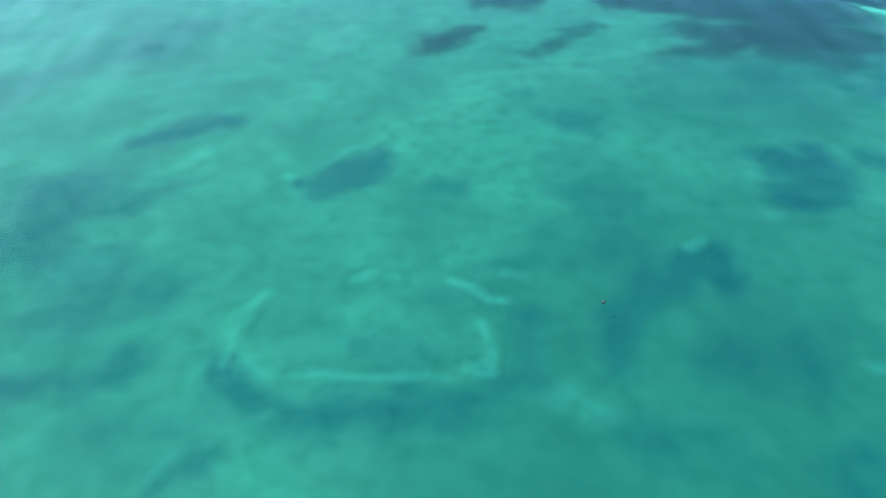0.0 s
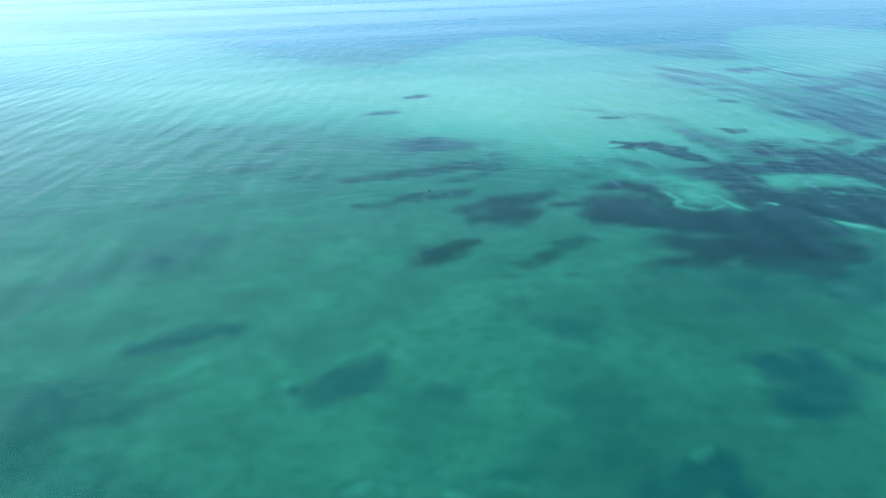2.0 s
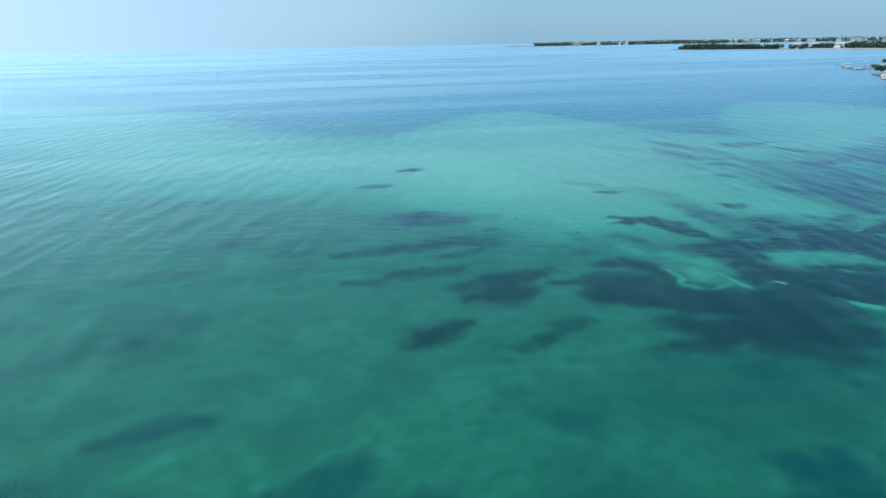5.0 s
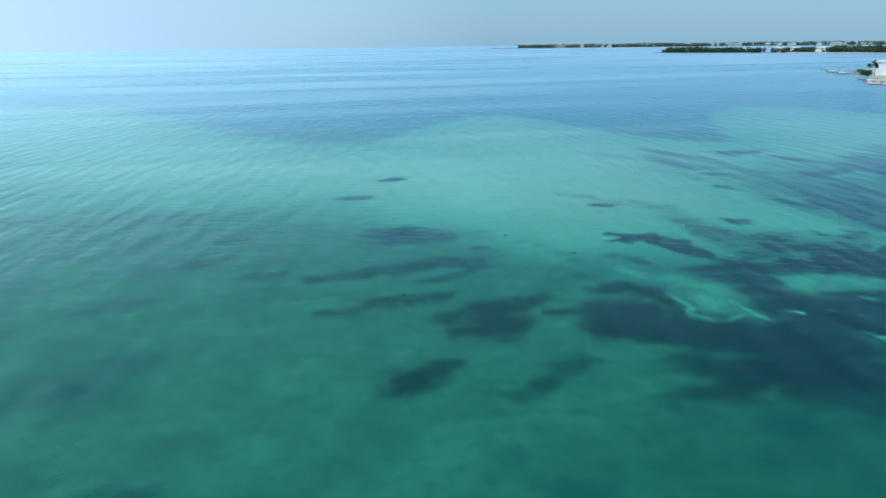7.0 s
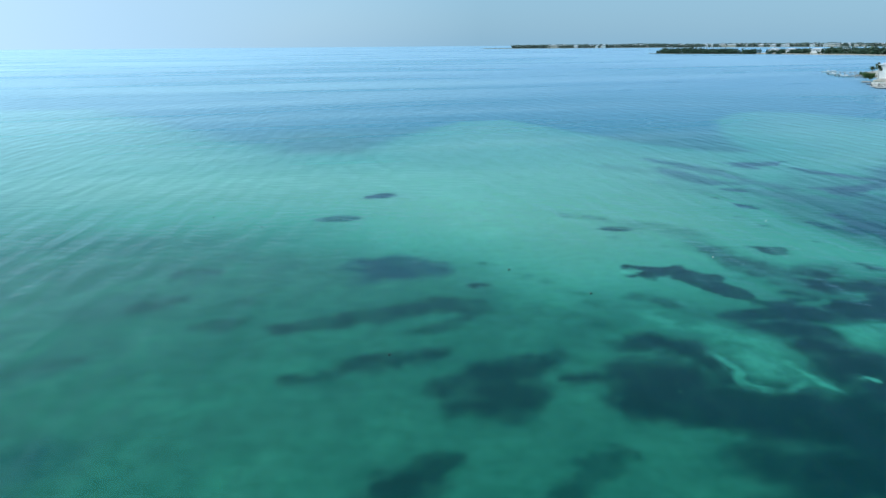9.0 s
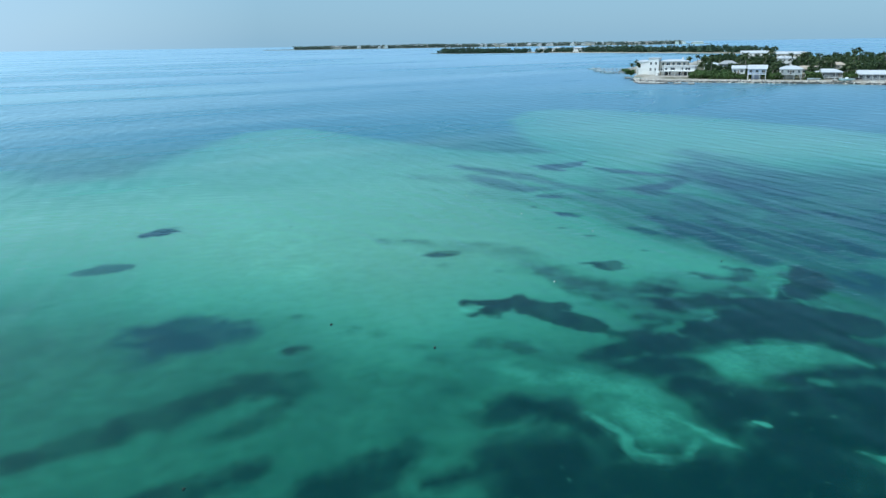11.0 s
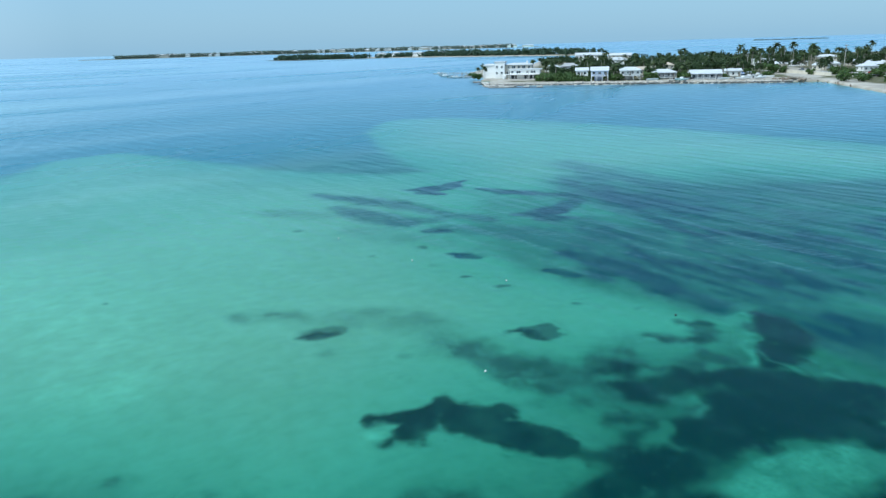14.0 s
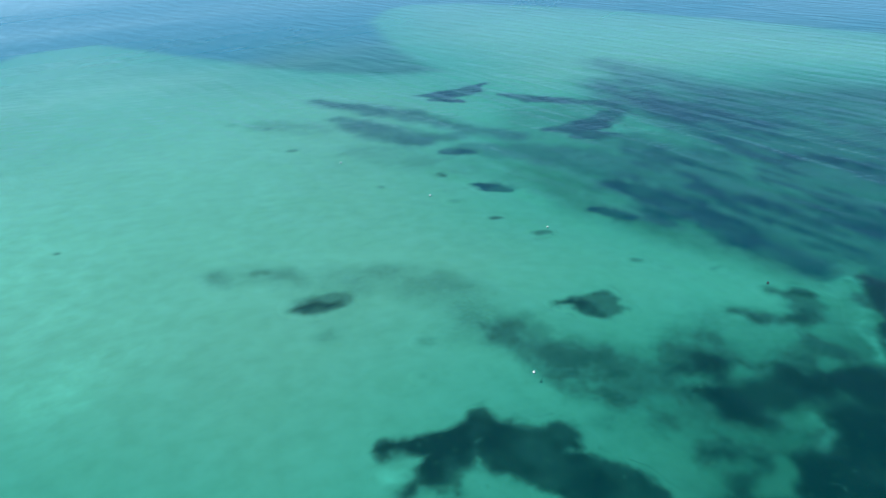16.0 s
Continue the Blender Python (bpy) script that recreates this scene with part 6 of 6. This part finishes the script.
road = Shape()
for i in range(16):
    a, b = i / 16, (i + 1) / 16
    def edge(k, side):
        u = 170 + 60 * k + 25 * math.sin(k * 2)
        v = 96 - 130 * k
        return (u + side * 3.2, v + side * 2.6)
    q = [edge(a, -1), edge(a, 1), edge(b, 1), edge(b, -1)]
    road.add([(x, y, 0) for x, y in q] + [(x, y, 0.12) for x, y in q], [(4, 5, 6, 7), (0, 3, 2, 1), (0, 1, 5, 4), (2, 3, 7, 6), (1, 2, 6, 5), (3, 0, 4, 7)])
ob = part("road", road, ROAD_MAT)
ob.matrix_basis = at(0, 0, 0, LAND + 0.14)
tagged(ob, "pale worn asphalt shore road", "road", kind="structure")

# ---- plants of the island ----
rng = np.random.default_rng(77)
for u, v, k in ((-12, 66, 0), (-15, 74, 1), (-8, 52, 1), (20, 88, 0), (27, 92, 2), (33, 96, 0), (52, 98, 2), (36, 80, 1), (58, 60, 0), (72, 46, 1), (75, 40, 0), (92, 30, 1), (95, 34, 0), (90, 50, 2), (104, 66, 0), (110, 60, 1),
                (109, 20, 1), (111, 26, 0), (113, 22, 1), (130, 24, 1), (133, 28, 0), (71, 22, 1), (89, 22, 1), (128, 60, 0), (132, 66, 1), (150, 78, 0), (66, 120, 2), (48, 130, 0), (88, 110, 2), (96, 140, 0), (150, 120, 1), (166, 112, 0), (188, 170, 2), (194, 178, 0), (200, 186, 2), (214, 180, 0), (222, 190, 2), (234, 196, 0),
                (240, 186, 2), (246, 150, 2), (236, 140, 0), (252, 130, 2), (258, 124, 2), (226, 120, 0), (218, 128, 1), (272, 96, 2), (280, 90, 0), (268, 150, 2), (276, 140, 2), (284, 120, 0), (205, 205, 2), (182, 196, 0), (170, 186, 2)):
    plant(PALMS, k, u + rng.uniform(-1.5, 1.5), v + rng.uniform(-1.5, 1.5), rng.uniform(0, 360), rng.uniform(0.85, 1.15), "coconut palms on the island")
for u, v, k in ((40, 46, 2), (46, 50, 0), (36, 54, 2), (52, 50, 0), (74, 34, 2), (93, 24, 0), (94, 40, 2), (110, 52, 0), (118, 56, 0), (128, 46, 2), (60, 82, 1), (70, 90, 1), (80, 80, 0), (92, 86, 1), (104, 96, 1), (116, 90, 0),
                (126, 98, 1), (140, 84, 0), (150, 96, 1), (152, 70, 0), (166, 84, 2), (174, 108, 0), (186, 118, 1), (198, 126, 0), (210, 108, 1), (220, 100, 0), (240, 112, 1), (246, 84, 0), (258, 92, 1), (240, 56, 2), (254, 50, 0), (200, 140, 1)):
    plant(TREES, k, u, v, rng.uniform(0, 360), rng.uniform(0.85, 1.2), "broadleaf trees on the island")
for u, v, k, s in ((33, 30, 0, 1.1), (39, 26, 0, 1.25), (46, 24, 0, 1.2), (52, 14, 1, 1.1), (56, 8, 1, 1.0), (-14, 58, 0, 1.0), (-18, 66, 0, 0.9), (74, 14, 1, 1.1), (94, 14, 1, 1.1), (167, 71, 0, 1.5), (172, 68, 0, 1.2),
                   (72, 9, 0, 1.0), (89, 10, 1, 1.1), (70, 14, 1, 1.2), (91, 13, 0, 1.2), (108, 14, 1, 1.2), (110, 10, 0, 0.9), (131, 16, 1, 1.0), (178, -28, 0, 1.2), (184, -32, 0, 0.9), (190, -20, 0, 1.0), (206, 4, 0, 1.2), (214, 8, 0, 1.3), (222, 12, 1, 1.6), (196, 30, 1, 1.3), (182, 40, 1, 1.2), (230, 8, 0, 1.2), (205, -60, 0, 1.2), (215, -80, 0, 1.4)):
    plant(BUSHES, k, u, v, rng.uniform(0, 360), s, "bushes on the island")
def clear_of_houses(u, v, garden=26.0):
    """Away from house walls, and leaving an open view of each house from the bay."""
    for a, b, r in FOOT:
        if math.hypot(u - a, v - b) < r:
            return False
        dv = b - v
        if 0 < dv < garden and abs(u + (a - 58) / (b + 408) * dv - a) < 0.62 * r:
            return False
    return True


def fill(kinds, n, seed, u0, u1, v0, v1, low, high, group):
    r = np.random.default_rng(seed)
    for _ in range(n):
        u, v = r.uniform(u0, u1), r.uniform(v0, v1)
        if clear_of_houses(u, v):
            plant(kinds, int(r.integers(0, len(kinds))), u, v, r.uniform(0, 360), r.uniform(low, high), group)


fill(BUSHES, 60, 408, 28, 58, 10, 46, 0.6, 1.1, "bushes on the island")
fill(BUSHES, 60, 401, 58, 158, 20, 50, 0.55, 1.1, "bushes on the island")
fill(TREES, 64, 402, 22, 160, 34, 110, 0.6, 1.05, "broadleaf trees on the island")
fill(TREES, 30, 403, 160, 290, 60, 200, 0.7, 1.1, "broadleaf trees on the island")
fill(PALMS, 40, 404, 22, 170, 20, 150, 0.9, 1.3, "coconut palms on the island")
fill(PALMS, 70, 405, 165, 330, 90, 230, 1.0, 1.45, "coconut palms on the island")
fill(BUSHES, 70, 406, 192, 300, -40, 90, 0.6, 1.2, "bushes on the island")
fill(BUSHES, 12, 407, 196, 240, -95, -40, 0.7, 1.2, "bushes on the island")
for src in PALMS + TREES + BUSHES:
    for o in (*src.children_recursive, src):
        bpy.data.objects.remove(o)


def scatter(n, seed, u0, u1, v0, v1, low, high):
    r = np.random.default_rng(seed)
    out = []
    for _ in range(n):
        a, b = r.uniform(u0, u1), r.uniform(v0, v1)
        if clear_of_houses(a, b, 70):
            p = uv(a, b, LAND)
            out.append((p.x, p.y, p.z))
    return out, r.uniform(low, high, len(out))


for n, seed, u0, u1, v0, v1, low, high in ((210, 201, 10, 190, 240, 420, 5, 8.5), (90, 202, 40, 180, 150, 260, 5, 8.5), (190, 203, 180, 420, 190, 420, 5, 9), (60, 204, 260, 420, 40, 190, 5, 9)):
    P, Hs = scatter(n, seed, u0, u1, v0, v1, low, high)
    wood_mass("woodland", P, Hs, 90, 0.8, TREE_LEAF, "dense dark green island woodland behind the houses", seed)

# ---- islets and far shores ----


def islet(name, line, half, top, per, hts, leaves, size, material, seed, label, sandy=False):
    """A low wooded islet along a line of points."""
    r = np.random.default_rng(seed)
    lobes = []
    for (xa, ya), (xb, yb) in zip(line[:-1], line[1:]):
        L = math.hypot(xb - xa, yb - ya)
        lobes.append(((xa + xb) / 2, (ya + yb) / 2, L / 2 + half, half, math.degrees(math.atan2(yb - ya, xb - xa))))
    x0, x1 = min(p[0] for p in line) - 2 * half, max(p[0] for p in line) + 2 * half
    y0, y1 = min(p[1] for p in line) - 2 * half, max(p[1] for p in line) + 2 * half
    step = max((x1 - x0), (y1 - y0)) / 130
    land_sheet(name + "_ground", lambda X, Y: half * (lobe_field(X, Y, lobes) + 0.25 * fbm(X / half, Y / half, seed)), x0, x1, y0, y1, step,
               Matrix.Translation((0, 0, WATER)), top, max(1.5, step * 0.5), GROUND_MAT if sandy else MUD_MAT, "low shore of a wooded islet")
    P, Hs = [], []
    for (xa, ya), (xb, yb) in zip(line[:-1], line[1:]):
        L = math.hypot(xb - xa, yb - ya)
        for _ in range(int(L * per)):
            k, o = r.uniform(0, 1), r.uniform(-0.75, 0.75) * half
            P.append((xa + (xb - xa) * k - (yb - ya) / L * o, ya + (yb - ya) * k + (xb - xa) / L * o, WATER + top * 0.7))
            Hs.append(r.uniform(*hts) * (1 + 0.8 * float(fbm(np.array(P[-1][0] / (half * 1.2)), np.array(P[-1][1] / (half * 1.2)), seed + 5, 2))))
    wood_mass(name + "_woods", P, Hs, leaves, size, material, label, seed + 1)


islet("mangrove_islet", [(512, 1465), (575, 1395), (640, 1322)], 26, 0.5, 1.3, (6, 10), 70, 1.2, HAZED_MANGROVE_LEAF, 301, "dense dark mangroves covering a low islet")
islet("long_islet", [(705, 1345), (770, 1190), (815, 1040), (850, 930)], 60, 1.2, 1.1, (7, 11), 60, 1.5, HAZED_MANGROVE_LEAF, 311, "dark woods along a low sandy islet", True)
# leaf colour of these two far shores carries painted haze
islet("outer_shore", [(440, 2975), (800, 2900), (1150, 2800), (1500, 2640), (1850, 2420)], 110, 1.5, 1.5, (7, 13), 36, 2.6, HAZED_LEAF, 321, "distant wooded shore with scattered houses")
islet("outer_bank", [(2623, 1858), (2911, 1730)], 16, 0.4, 0.7, (1.8, 3.0), 24, 1.6, HAZED_LEAF, 331, "distant thin mangrove bank near the horizon")


def far_house(x, y, w, d, h, walls, roofs, deg, label):
    t = thing("house", pose(x, y, WATER + 1.6, 0, 0, deg), label, "house", "houses on the far shores")
    part("wall", Shape().box(-w / 2, w / 2, 0, d, -1, h), walls, t)
    part("roof", roof_shape("hip", w, d, h, 0.6, 1.8), roofs, t)
    n = max(2, int(w / 4))
    for i in range(n):
        add_window(t, -w / 2 + w * (i + 0.5) / n, 0, h - 2.4, 0, 1.8, 1.2)


r9 = np.random.default_rng(9)
for i in range(110):
    k = i / 109 + r9.uniform(-0.01, 0.01)
    x = 570 + 1300 * k
    y = 2960 - 120 * k - 430 * k * k - 112 + r9.uniform(-6, 60)
    w = r9.uniform(11, 22) if i % 6 else r9.uniform(30, 44)
    far_house(x, y, w, 14, r9.uniform(5, 10), WHITE if i % 3 else CREAM, ROOF_WHITE if i % 4 else ROOF_GREY, -20 - 14 * k, "white house among trees on the distant shore")
for x, y, w in ((668, 1318, 18), (690, 1300, 16), (716, 1262, 20), (742, 1220, 15)):
    far_house(x, y, w, 12, 6.5, WHITE, ROOF_WHITE, -52, "white house on the low wooded islet")
for x, y, s in ((655, 1308, 5), (668, 1296, 6), (682, 1288, 4)):
    islet("mangrove_clump", [(x - 3, y + 3), (x + 3, y - 3)], 5, 0.3, 0.9, (s, s + 2), 70, 0.9, HAZED_MANGROVE_LEAF, 340 + s, "small lone mangrove clump standing in the water")

# ---- trap buoys ----


def buoy(x, y, tail, label):
    t = thing("trap_buoy", pose(x, y, WATER - 0.05, 12, 8, 40) @ Matrix.Scale(0.5, 4), label, "buoy", "trap buoys on the water")
    prof = ((0.0, -0.14), (0.13, -0.12), (0.19, 0.0), (0.19, 0.1), (0.14, 0.22), (0.05, 0.3), (0.02, 0.36))
    part("float", Shape().loft([[(r * math.cos(a * math.pi / 5), r * math.sin(a * math.pi / 5), z) for a in range(10)] for r, z in prof[1:]]), BUOY_WHITE if not tail else BUOY_DARK, t, smooth_faces=True)
    part("stripe", Shape().loft([[(0.194 * math.cos(a * math.pi / 5), 0.194 * math.sin(a * math.pi / 5), z) for a in range(10)] for z in (0.02, 0.08)], False), BUOY_DARK, t, smooth_faces=True)
    part("rope", Shape().tube([(0, 0, -0.1), (0.3, 0.1, 0.09), (0.7, -0.1, 0.07), (1.0, 0.0, 0.05)], [0.03, 0.03, 0.03, 0.02], 5), BUOY_DARK if tail else POLE_WOOD, t)


for x, y, dark in ((43.5, 143.5, 0), (46.3, 129, 0), (50.6, 116.5, 0), (57.0, 99.6, 1), (36.2, 100.4, 0), (12.1, 97.6, 1), (19.1, 89.4, 1), (-27.0, 125.2, 1), (-18.9, 119, 1), (-0.6, 76.4, 1), (7.8, 25.2, 1)):
    buoy(x, y, dark, "dark weed-grown trap buoy with trailing rope" if dark else "small white foam trap buoy with rope")
